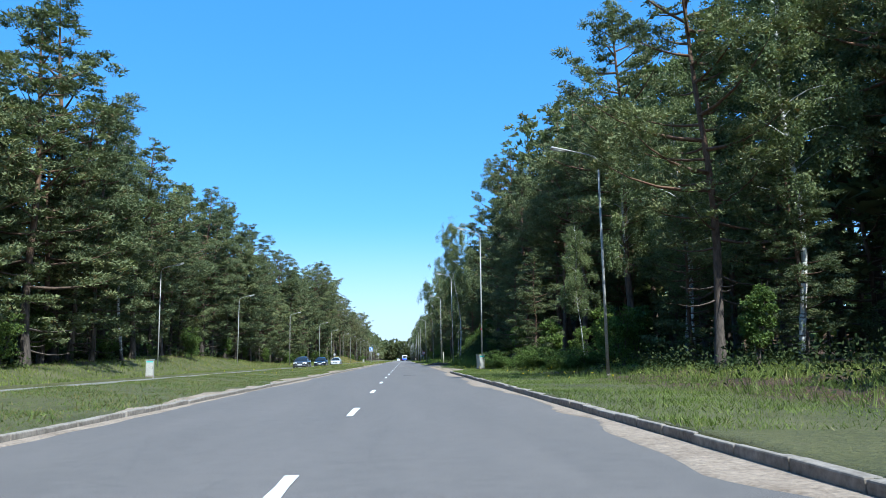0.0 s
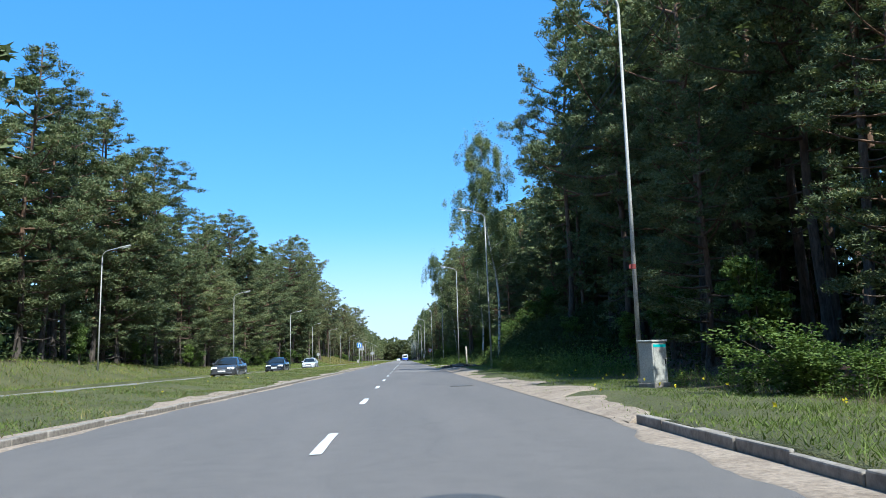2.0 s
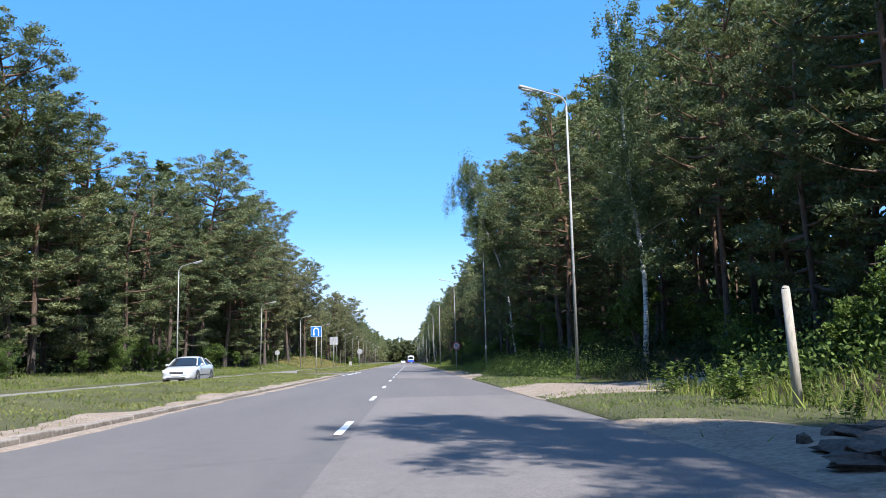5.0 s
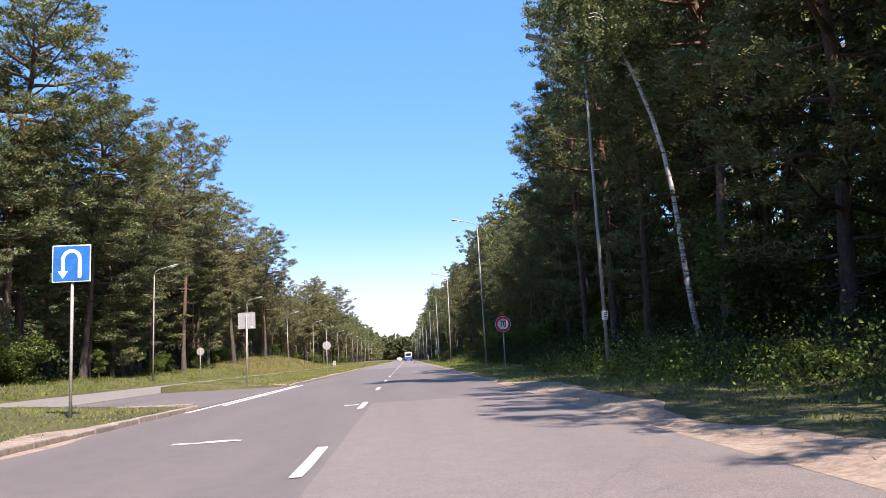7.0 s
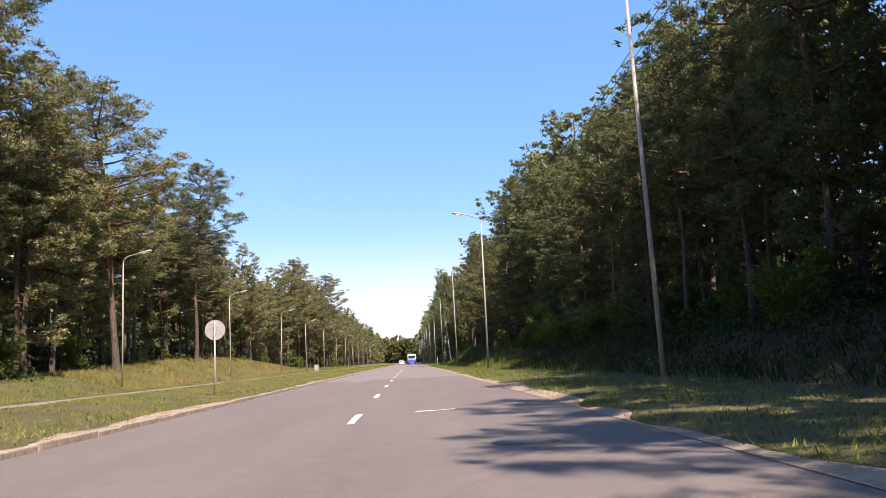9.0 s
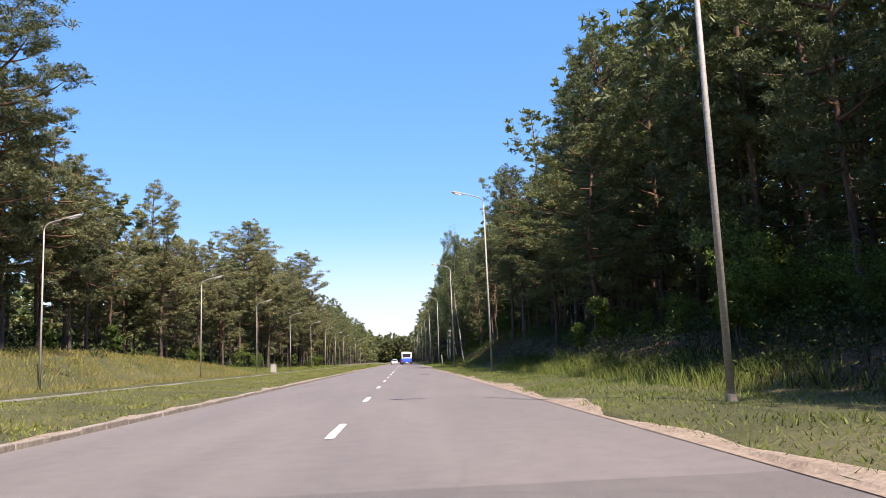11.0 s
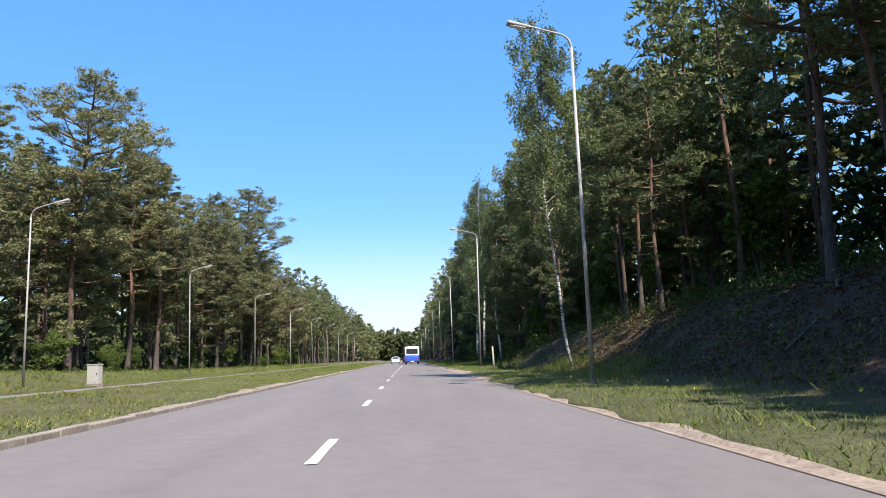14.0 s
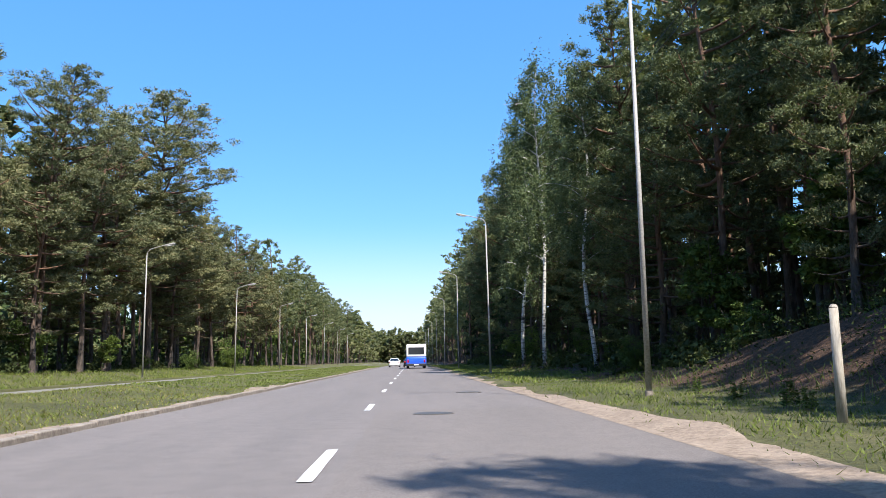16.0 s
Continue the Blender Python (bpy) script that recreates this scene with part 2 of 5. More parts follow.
# ---- mesh helpers ----
def np_mesh(name, verts, tris, mats, index=None):
    verts, tris = np.asarray(verts, np.float32), np.asarray(tris, np.int32)
    me = bpy.data.meshes.new(name)
    me.vertices.add(len(verts))
    me.vertices.foreach_set("co", verts.ravel())
    me.loops.add(3 * len(tris))
    me.loops.foreach_set("vertex_index", tris.ravel())
    me.polygons.add(len(tris))
    me.polygons.foreach_set("loop_start", np.arange(0, 3 * len(tris), 3, dtype=np.int32))
    for mt in mats:
        me.materials.append(mt)
    if index is not None:
        me.polygons.foreach_set("material_index", np.asarray(index, np.int32))
    me.update(calc_edges=True)
    return me


def bm_mesh(name, bm, mats, smooth=False):
    me = bpy.data.meshes.new(name)
    bmesh.ops.recalc_face_normals(bm, faces=bm.faces)
    bm.to_mesh(me)
    bm.free()
    for mt in mats if isinstance(mats, (list, tuple)) else [mats]:
        me.materials.append(mt)
    if smooth:
        for p in me.polygons:
            p.use_smooth = True
    return me


def part(name, bm, mat, parent, label="", smooth=False):
    ob = new(name, bm if isinstance(bm, bpy.types.Mesh) else bm_mesh(name, bm, mat, smooth))
    ob.parent = parent
    return tagged(ob, label)


def add_box(bm, lo, hi, bevel=0.0, segs=2):
    lo, hi = Vector(lo), Vector(hi)
    r = bmesh.ops.create_cube(bm, size=1.0, matrix=Matrix.Translation((lo + hi) / 2) @ Matrix.Diagonal((*(hi - lo), 1)))
    if bevel:
        es = {e for v in r["verts"] for e in v.link_edges}
        bmesh.ops.bevel(bm, geom=list(es), offset=bevel, segments=segs, affect="EDGES", profile=0.5)
    return bm


def box(lo, hi, bevel=0.0, segs=2):
    return add_box(bmesh.new(), lo, hi, bevel, segs)


def add_rod(bm, a, b, ra, rb, sides=12):
    a, b = Vector(a), Vector(b)
    d = b - a
    m = Matrix.Translation((a + b) / 2) @ d.to_track_quat("Z", "Y").to_matrix().to_4x4()
    bmesh.ops.create_cone(bm, cap_ends=True, segments=sides, radius1=ra, radius2=rb, depth=d.length, matrix=m)
    return bm


def rod(a, b, ra, rb=None, sides=12):
    return add_rod(bmesh.new(), a, b, ra, ra if rb is None else rb, sides)


def tube(pts, radii, sides=7):
    """Rings along a line, as vertices and triangles."""
    pts = np.asarray(pts, float)
    n = len(pts)
    tang = np.gradient(pts, axis=0)
    tang /= np.linalg.norm(tang, axis=1)[:, None] + 1e-9
    up = np.where(np.abs(tang[:, 2:3]) < 0.9, [[0, 0, 1.0]], [[1.0, 0, 0]])
    a = np.cross(tang, up)
    a /= np.linalg.norm(a, axis=1)[:, None] + 1e-9
    b = np.cross(tang, a)
    th = np.linspace(0, 2 * np.pi, sides, endpoint=False)
    ring = a[:, None] * np.cos(th)[None, :, None] + b[:, None] * np.sin(th)[None, :, None]
    v = (pts[:, None] + ring * np.asarray(radii)[:, None, None]).reshape(-1, 3)
    i, j = np.meshgrid(np.arange(n - 1), np.arange(sides), indexing="ij")
    p, q = (i * sides + j).ravel(), (i * sides + (j + 1) % sides).ravel()
    f = np.concatenate([np.stack([p, q, q + sides], 1), np.stack([p, q + sides, p + sides], 1)])
    return v, f


def join(pieces):
    vs, fs, k = [], [], 0
    for v, f in pieces:
        vs.append(v)
        fs.append(np.asarray(f) + k)
        k += len(v)
    return np.concatenate(vs), np.concatenate(fs)


def wave(x, y, s):
    """Smooth unevenness, about -1 to 1."""
    return (np.sin(x * s * 1.3 + 1.7 * np.sin(y * s * 0.7)) + np.sin(y * s * 1.1 + 2.1 * np.sin(x * s * 0.9 + 1)) + np.sin((x + y) * s * 2.3 + 0.5)) / 3


def smooth01(u):
    u = np.clip(u, 0, 1)
    return u * u * (3 - 2 * u)


# ---- the lie of the land: x across the road, y along it ----
LEFT, RIGHT, MEDIAN, FAR_EDGE = -4.95, 3.05, -10.4, -15.7
BANK_Y = [-300, 40, 78, 90, 106, 116, 124, 134, 175, 230, 262, 280, 292, 306, 320, 332, 1500]
BANK_Z = [0.5, 0.5, 0.8, 4.4, 4.4, 1.0, 0.9, 2.2, 2.3, 1.9, 2.7, 3.7, 3.8, 3.7, 3.0, 0.6, 0.4]


def ground_z(x, y):
    x, y = np.asarray(x, float), np.asarray(y, float)
    z = 0.12 + 0.03 * wave(x, y, 0.9)
    z = z + np.interp(y, BANK_Y, BANK_Z) * (0.5 * smooth01((x - 6.2) / 4.6) + 0.7 * np.clip((x - 8) / 14, 0, 1)) + 0.25 * smooth01((x - 9) / 6) * wave(x, y, 0.35) + 0.11 * smooth01((x - 7) / 1.5) * (wave(x, y, 1.6) + 0.6 * wave(y, x, 2.9))
    low = np.where(y < 50.5, 0.0, 0.11) * (1 - smooth01((x - 3.0) / 1.3)) * (x > 0)
    z = z - low - 0.07 * (1 - smooth01((LEFT - 0.1 - x) / 0.9)) * (x < LEFT) * (x > -9)
    mound = 0.5 + 1.7 * np.exp(-((y - 262) / 38.0) ** 2) + 1.0 * np.exp(-((y - 75) / 30.0) ** 2)
    z = z + mound * smooth01((-16.4 - x) / 5.0) + 0.2 * smooth01((-20 - x) / 5) * wave(x, y, 0.3)
    z = z + 0.16 * smooth01((-6.5 - x) / 3.0) * (x > MEDIAN)
    opening = (y > 156.5) & (y < 170.5) & (x < -4.5) & (x > -16)
    road = ((x > LEFT - 0.12) & (x < RIGHT + 0.05)) | ((x > FAR_EDGE) & (x < MEDIAN)) | opening
    return np.where(road, -0.12, z)


def stuff(ob, label, category):
    return tagged(ob, label, category, kind="stuff")


xs = np.unique(np.round(np.concatenate([[-900, -500, -250, -140, -90, -65], np.arange(-50, -16, 1.5), [FAR_EDGE - 0.01, FAR_EDGE + 0.01],
    np.arange(-15, -10.5, 1.4), [MEDIAN - 0.01, MEDIAN + 0.01], np.arange(-10, -5.1, 0.7), [LEFT - 0.13, LEFT - 0.11], np.arange(-4, 3, 1.4),
    [RIGHT + 0.04, RIGHT + 0.06], np.arange(3.4, 16, 0.6), np.arange(16, 48, 1.8), [60, 90, 140, 250, 500, 900]]), 3))
ys = np.unique(np.round(np.concatenate([[-600, -300, -150, -80], np.arange(-50, 156, 1.5), [156.49, 156.51], np.arange(158, 170, 2), [170.49, 170.51],
    np.arange(172, 420, 1.5), np.arange(420, 800, 12), [900, 1200, 1800, 3000]]), 3))
gx, gy = np.meshgrid(xs, ys)
gv = np.stack([gx, gy, ground_z(gx, gy)], 2).reshape(-1, 3)
nx = len(xs)
gi, gj = np.meshgrid(np.arange(len(ys) - 1), np.arange(nx - 1), indexing="ij")
q = (gi * nx + gj).ravel()
gf = np.concatenate([np.stack([q, q + 1, q + nx + 1], 1), np.stack([q, q + nx + 1, q + nx], 1)])
ground = new("ground", np_mesh("ground", gv, gf, [M_GROUND]))
ground.data.polygons.foreach_set("use_smooth", np.ones(len(gf), bool))
tagged(ground, "mown grass verges and needle-strewn forest floor", "ground", kind="structure")


def strip(name, x0, x1, y0, y1, z, mat, label, category, step=6.0, thick=0.1):
    """A level slab along the road."""
    n = max(1, int((y1 - y0) / step))
    bm = bmesh.new()
    rows = []
    for k in range(n + 1):
        y = y0 + (y1 - y0) * k / n
        rows.append([bm.verts.new(p) for p in ((x0, y, z - thick), (x0, y, z), (x1, y, z), (x1, y, z - thick))])
    for a, b in zip(rows, rows[1:]):
        for j in range(3):
            bm.faces.new((a[j], a[j + 1], b[j + 1], b[j]))
    bm.faces.new(rows[0])
    bm.faces.new(rows[-1][::-1])
    ob = new(name, bm_mesh(name, bm, mat))
    return tagged(ob, label, category, kind="structure")


road = strip("road", LEFT, RIGHT, -80, 218.5, 0.0, M_ROAD, "grey two-lane asphalt carriageway, cracked and patched", "road")
strip("road", LEFT, RIGHT, 218.5, 790, 0.0, M_ROAD_PALE, "paler pinkish-grey asphalt carriageway further on", "road")
strip("road_opposite", FAR_EDGE, MEDIAN, -80, 790, 0.03, M_OLDROAD, "pale dusty asphalt carriageway beyond the grass median", "road")
strip("road_crossover", MEDIAN, LEFT, 156.5, 170.5, 0.015, M_ROAD, "asphalt turning gap through the median", "road")
strip("road_patch", -0.72, 2.95, 95, 119, 0.006, M_PATCH, "lighter reddish asphalt repair patch", "road", thick=0.03)
strip("road_patch", -0.72, 2.95, 141, 154.5, 0.006, M_PATCH, "lighter reddish asphalt repair patch", "road", thick=0.03)
strip("road_patch", -0.62, 2.95, 303.5, 318.5, 0.006, M_PATCH, "lighter grey asphalt repair patch", "road", thick=0.03)


def worn_quad(bm, x0, x1, y0, y1, z, r):
    """A painted mark with slightly uneven edges."""
    n = max(2, int((y1 - y0) / 0.5))
    prev = None
    for k in range(n + 1):
        y = y0 + (y1 - y0) * k / n
        row = [bm.verts.new((x0 + r.uniform(-0.008, 0.008), y, z)), bm.verts.new((x1 + r.uniform(-0.008, 0.008), y, z))]
        if prev:
            bm.faces.new((prev[0], prev[1], row[1], row[0]))
        prev = row


PERIOD = 8.73
lane_line = tagged(new("lane_marking"), "worn white dashed lane line on asphalt", "marking", kind="structure")
prand = random.Random(3)
for k in range(-4, 90):
    bm = bmesh.new()
    y0 = 14.1 + PERIOD * k
    xc = -0.887 + 0.032 * (y0 - 150) / 150
    worn_quad(bm, xc - 0.06, xc + 0.06, y0 - 1.1, y0 + 1.1, 0.010, prand)
    part("dash", bm, M_PAINT, lane_line)
double_line = tagged(new("edge_marking"), "white double line across the turning gap", "marking", kind="structure")
for x0 in (-4.86, -4.62):
    bm = bmesh.new()
    worn_quad(bm, x0, x0 + 0.11, 154.5 if x0 < -4.7 else 157, 171.5, 0.005, prand)
    part("line", bm, M_PAINT, double_line)


def kerb_run(name, x, y0, y1, z, side, label, count=300):
    thing = tagged(new(name), label, "kerb", kind="structure")
    me = bm_mesh("kerb_stone", box((-0.075, -0.494, -0.28), (0.075, 0.494, 0.0), 0.018), M_KERB)
    r = random.Random(int(abs(x * 100) + y0))
    for k in range(min(count, int(y1 - y0))):
        ob = new("kerb_stone", me)
        ob.parent = thing
        ob.matrix_basis = pose(x + r.uniform(-0.012, 0.012), y0 + k + 0.5, z + r.uniform(-0.022, 0.008), r.uniform(-0.6, 0.6), r.uniform(-3, 3), r.uniform(-0.6, 0.6))
    return thing


kerb_run("kerb_median", LEFT - 0.06, -4, 156, 0.10, -1, "pale concrete kerb stones along the grass median")
kerb_run("kerb_median", LEFT - 0.06, 171, 420, 0.10, -1, "pale concrete kerb stones along the grass median")
kerb_run("kerb_verge", 3.12, 2, 50, 0.13, 1, "worn concrete kerb stones along the verge")
for y0, sign in ((156.3, 1), (170.7, -1)):
    nose = tagged(new("kerb_nose"), "low concrete kerb closing the median", "kerb", kind="structure")
    me = bm_mesh("kerb_stone", box((-0.494, -0.075, -0.28), (0.494, 0.075, 0.0), 0.018), M_KERB)
    for k in range(5):
        ob = new("kerb_stone", me)
        ob.parent = nose
        ob.matrix_basis = pose(-5.6 - k, y0, 0.13 + 0.008 * (k % 2), 0, 0, 0.5 * (k % 3 - 1))


def dirt_patch(name, x0, x1, y0, y1, label, seed, uneven=1.0):
    """Bare sand with a ragged edge, following the ground."""
    r = np.random.default_rng(seed)
    ny, nxx = int((y1 - y0) / 0.3) + 1, 9
    Y = np.linspace(y0, y1, ny)
    ends = np.clip(np.minimum(Y - y0, y1 - Y) / 3.0, 0, 1) ** 0.5
    rag = np.convolve(r.normal(0, 0.6, ny + 8), np.hanning(11) / 5, "same")[4:-4] + np.convolve(r.normal(0, 1.2, ny + 40), np.hanning(41) / 20, "same")[20:-20] + r.normal(0, 0.03, ny)
    outer = x0 + (x1 - x0) * ends * np.clip(0.75 + uneven * rag, 0.12, 1.4)
    u = np.linspace(0, 1, nxx)
    X = x0 + (outer - x0)[:, None] * u[None]
    Yg = np.repeat(Y[:, None], nxx, 1)
    z = np.maximum(0.012, ground_z(X, Yg) + 0.022)
    if x0 > 0:
        z[:, 0] = 0.008
    else:
        z[:, 0] = z[:, 1]
    z[:, -2] -= 0.012
    z[:, -1] -= 0.07
    v = np.stack([X, Yg, z], 2).reshape(-1, 3)
    i, j = np.meshgrid(np.arange(ny - 1), np.arange(nxx - 1), indexing="ij")
    q = (i * nxx + j).ravel()
    f = np.concatenate([np.stack([q, q + 1, q + nxx + 1], 1), np.stack([q, q + nxx + 1, q + nxx], 1)])
    ob = new(name, np_mesh(name, v, f, [M_DIRT]))
    tagged(ob, label, "dirt", kind="structure")


dirt_patch("dirt_shoulder", 2.95, 4.7, 50, 84, "sandy shoulder spilling onto the asphalt", 1)
dirt_patch("dirt_driveway", 2.95, 5.4, 82, 110, "bare trampled sand beside the road", 2, 0.35)
dirt_patch("dirt_track", 3.0, 12.5, 116, 123.5, "bare sandy track leading off into the wood", 12)
dirt_patch("dirt_shoulder", 2.9, 4.15, 136, 162, "sandy shoulder spilling onto the asphalt", 3, 0.6)
dirt_patch("dirt_shoulder", 2.98, 3.5, 163, 296, "narrow sandy strip along the asphalt edge", 4)
dirt_patch("dirt_shoulder", 2.95, 3.85, 297, 330, "sandy shoulder spilling onto the asphalt", 5, 0.6)
dirt_patch("dirt_shoulder", 2.98, 3.5, 331, 420, "narrow sandy strip along the asphalt edge", 6)

dirt_patch("gutter_sand", 3.04, 2.45, 3, 51, "pale sand washed along the kerb", 9)
dirt_patch("gutter_sand", LEFT + 0.03, -4.6, 3, 150, "pale sand washed along the kerb", 10)
dirt_patch("dirt_edge", LEFT - 0.08, -5.7, 6, 155, "dry sandy strip between kerb and median grass", 7)
dirt_patch("dirt_edge", LEFT - 0.08, -5.5, 172, 420, "dry sandy strip between kerb and median grass", 8)


# ---- trees ----
def leaf_tris(centre, direction, length, width, r, level=0.0, full=False, facing=None):
    """One narrow triangle at each centre, pointing along direction. level: how far it lies flat. facing: which way its broad side looks. full: a whole pointed leaf, folded along its rib."""
    n = len(centre)
    d = direction / (np.linalg.norm(direction, axis=1)[:, None] + 1e-9)
    s = np.cross(d, r.normal(size=(n, 3)) * (1 - 0.8 * level) + np.array([0, 0, 1.6]) * level if facing is None else facing + r.normal(0, 0.45, (n, 3)))
    s /= np.linalg.norm(s, axis=1)[:, None] + 1e-9
    L = (length * r.uniform(0.7, 1.3, n))[:, None]
    W = (width * r.uniform(0.7, 1.3, n))[:, None]
    a = centre - d * L * 0.4
    if full:
        fold = np.cross(s, d) * W * 0.18
        mid = centre - d * L * 0.02
        v = np.stack([a - d * L * 0.1, mid + s * W * 0.5 + fold, centre + d * L * 0.6, mid - s * W * 0.5 + fold], 1).reshape(-1, 3)
        q = 4 * np.arange(n)
        return v, np.concatenate([np.stack([q, q + 1, q + 2], 1), np.stack([q, q + 2, q + 3], 1)])
    v = np.stack([a + s * W * 0.5, a - s * W * 0.5, centre + d * L * 0.6], 1).reshape(-1, 3)
    return v, np.arange(3 * n).reshape(-1, 3)


def pine(seed, H=20.0, first=0.38, R=3.3, tufts=27000, leaf=(0.185, 0.058), bend=0.5, limbs=46, dead=7, dome=0.28, sides=8, core=9, core_leaf=(0.27, 0.13), ragged=0.12):
    """A Scots pine: bare trunk, limbs that end in rounded needle cushions, a domed crown. dome: how high the crown is widest."""
    r = np.random.default_rng(seed)
    h = np.linspace(0, H, 12)
    lean = r.normal(0, bend, 2)
    axis = np.stack([lean[0] * (h / H) ** 2 + 0.12 * np.sin(h * 0.5 + seed), lean[1] * (h / H) ** 2 + 0.12 * np.cos(h * 0.45 + seed), h], 1)
    rad = 0.175 * (1 - h / H) ** 0.8 + 0.02
    rad[0] *= 1.35
    wood = [tube(axis, rad, sides)]
    cushions, sizes, ways = [], [], []
    for k in range(limbs + dead):
        is_dead = k >= limbs
        u = (k + r.uniform(0, 1)) / limbs if not is_dead else 0
        if not is_dead and r.uniform() < ragged and u < 0.85:
            continue
        hh = H * (first + (0.96 - first) * u) if not is_dead else H * first * r.uniform(0.55, 1.0)
        p0 = np.array([np.interp(hh, h, axis[:, i]) for i in range(3)])
        az = k * 2.4 + r.normal(0, 0.35)
        prof = 0.55 + 0.45 * (u / dome) ** 0.7 if u < dome else max(0.0, 1 - ((u - dome) / (1 - dome)) ** 1.9) ** 0.72
        ln = max(0.55, R * prof * r.uniform(0.62, 1.18)) if not is_dead else r.uniform(0.6, 1.9)
        rise = r.normal(-0.02 + 0.62 * u, 0.12) if not is_dead else r.normal(-0.2, 0.1)
        s = np.linspace(0, 1, 5)
        out = np.array([np.cos(az), np.sin(az), 0])
        line = p0 + out * (ln * s)[:, None] + np.array([0, 0, 1.0]) * (ln * (rise * s - 0.22 * s * (1 - s) + 0.14 * s ** 3))[:, None]
        if sides > 5:
            wood.append(tube(line, np.interp(s, [0, 1], [0.024 + 0.020 * ln, 0.008]), 4))
        if is_dead:
            continue
        n = max(4, int(ln * 3.6))
        ps = np.clip(1.04 - np.abs(r.normal(0, 0.34, n)), 0.28, 1.04)
        side = np.clip(r.normal(0, 0.20, n), -0.34, 0.34) * ln * (0.45 + 0.75 * ps)
        across = np.cross(out, [0, 0, 1.0])
        pc = np.stack([np.interp(ps, s, line[:, i]) for i in range(3)], 1) + across * side[:, None]
        pc[:, 2] += 0.18 + r.normal(0, 0.22, n)
        cushions.append(pc)
        sizes.append(r.uniform(0.30, 0.64, n) * (0.8 + 0.06 * ln))
        ways.append(np.repeat(out[None], n, 0))
    n = 7
    cushions.append(axis[-1] + r.normal(size=(n, 3)) * [0.38, 0.38, 0.42] - [0, 0, 0.45])
    sizes.append(r.uniform(0.28, 0.48, n))
    ways.append(np.zeros((n, 3)))
    pc, size, out = np.concatenate(cushions), np.concatenate(sizes), np.concatenate(ways)
    share = size ** 2 / np.sum(size ** 2)
    which = r.choice(len(pc), tufts, p=share)
    d = r.normal(size=(tufts, 3))
    d /= np.linalg.norm(d, axis=1)[:, None]
    d[:, 2] = np.where((d[:, 2] < 0) & (r.uniform(size=tufts) < 0.62), -d[:, 2], d[:, 2])
    cen = pc[which] + d * (size[which] * r.uniform(0.45, 1.12, tufts))[:, None] * [1, 1, 0.50]
    # most sprays lie along the cushion's skin, the rest stick out of it
    skin = d * [1, 1, 1.8]
    skin /= np.linalg.norm(skin, axis=1)[:, None]
    along = np.cross(skin, r.normal(size=(tufts, 3))) + skin * 0.35 + out[which] * 0.4 + np.array([0, 0, 0.15])
    dirs = np.where(r.uniform(size=(tufts, 1)) < 0.6, along, d * 0.75 + out[which] * 0.3 + np.array([0, 0, 0.42]) + r.normal(0, 0.35, (tufts, 3)))
    fine = leaf_tris(cen, dirs, leaf[0], leaf[1], r, facing=skin)
    if core:
        inner = np.repeat(pc, core, 0) + r.normal(0, 0.30, (len(pc) * core, 3)) * np.repeat(size, core)[:, None] * [1, 1, 0.55]
        fine = join([fine, leaf_tris(inner, r.normal(size=inner.shape) * [1, 1, 0.4], core_leaf[0], core_leaf[1], r, 0.6)])
    return join(wood), fine


def birch(seed, H=17.0, first=0.30, R=2.6, leaves=20000, leaf=(0.11, 0.085), lean=(0, 0), limbs=34, sides=8, girth=0.105, kink=0.0):
    """A silver birch: slender white trunk, rising limbs, hanging twigs with small leaves."""
    r = np.random.default_rng(seed)
    h = H * np.linspace(0, 1, 16) ** 1.35
    w = (h / H)
    axis = np.stack([lean[0] * w ** 1.3 + 0.18 * np.sin(h * 0.55 + seed), lean[1] * w ** 1.3 + 0.15 * np.cos(h * 0.5), h], 1)
    axis[:, 0] -= kink * (1 - np.exp(-h / 1.6))
    axis[:, :2] -= axis[0, :2]
    rad = girth * (1 - w) ** 0.85 + 0.012
    rad[0] *= 1.4
    wood = [tube(axis, rad, sides)]
    cen, dirs = [], []
    for k in range(limbs):
        u = (k + r.uniform()) / limbs
        hh = H * (first + (0.97 - first) * u)
        p0 = np.array([np.interp(hh, h, axis[:, i]) for i in range(3)])
        az = k * 2.4 + r.normal(0, 0.4)
        prof = math.sin(math.pi * min(1, 0.18 + 0.82 * (1 - u) ** 0.8) * 0.62)
        ln = R * max(0.25, prof) * r.uniform(0.6, 1.15)
        s = np.linspace(0, 1, 6)
        out = np.array([np.cos(az), np.sin(az), 0])
        line = p0 + out * (ln * s)[:, None] + np.array([0, 0, 1.0]) * (ln * (0.95 * s - 0.75 * s ** 2.2))[:, None]
        wood.append(tube(line, np.interp(s, [0, 1], [0.03, 0.006]), 3))
        m = int(leaves / limbs * (0.4 + prof))
        strands = max(5, int(ln * 6))
        ps = r.uniform(0.25, 1.0, strands)
        root = np.stack([np.interp(ps, s, line[:, i]) for i in range(3)], 1) + r.normal(0, 0.22, (strands, 3))
        hang = r.uniform(0.3, 1.35, strands)
        which = r.integers(0, strands, m)
        t = r.uniform(-0.25, 1, m)
        cen.append(root[which] + r.normal(0, 0.11, (m, 3)) + np.array([0, 0, -1.0]) * (t * hang[which])[:, None])
        dirs.append(r.normal(0, 0.7, (m, 3)) + [0, 0, -0.5])
    top = axis[-1] + r.normal(size=(260, 3)) * [0.3, 0.3, 0.7] - [0, 0, 0.5]
    cen.append(top)
    dirs.append(r.normal(size=top.shape))
    return join(wood), leaf_tris(np.concatenate(cen), np.concatenate(dirs), leaf[0], leaf[1], r)


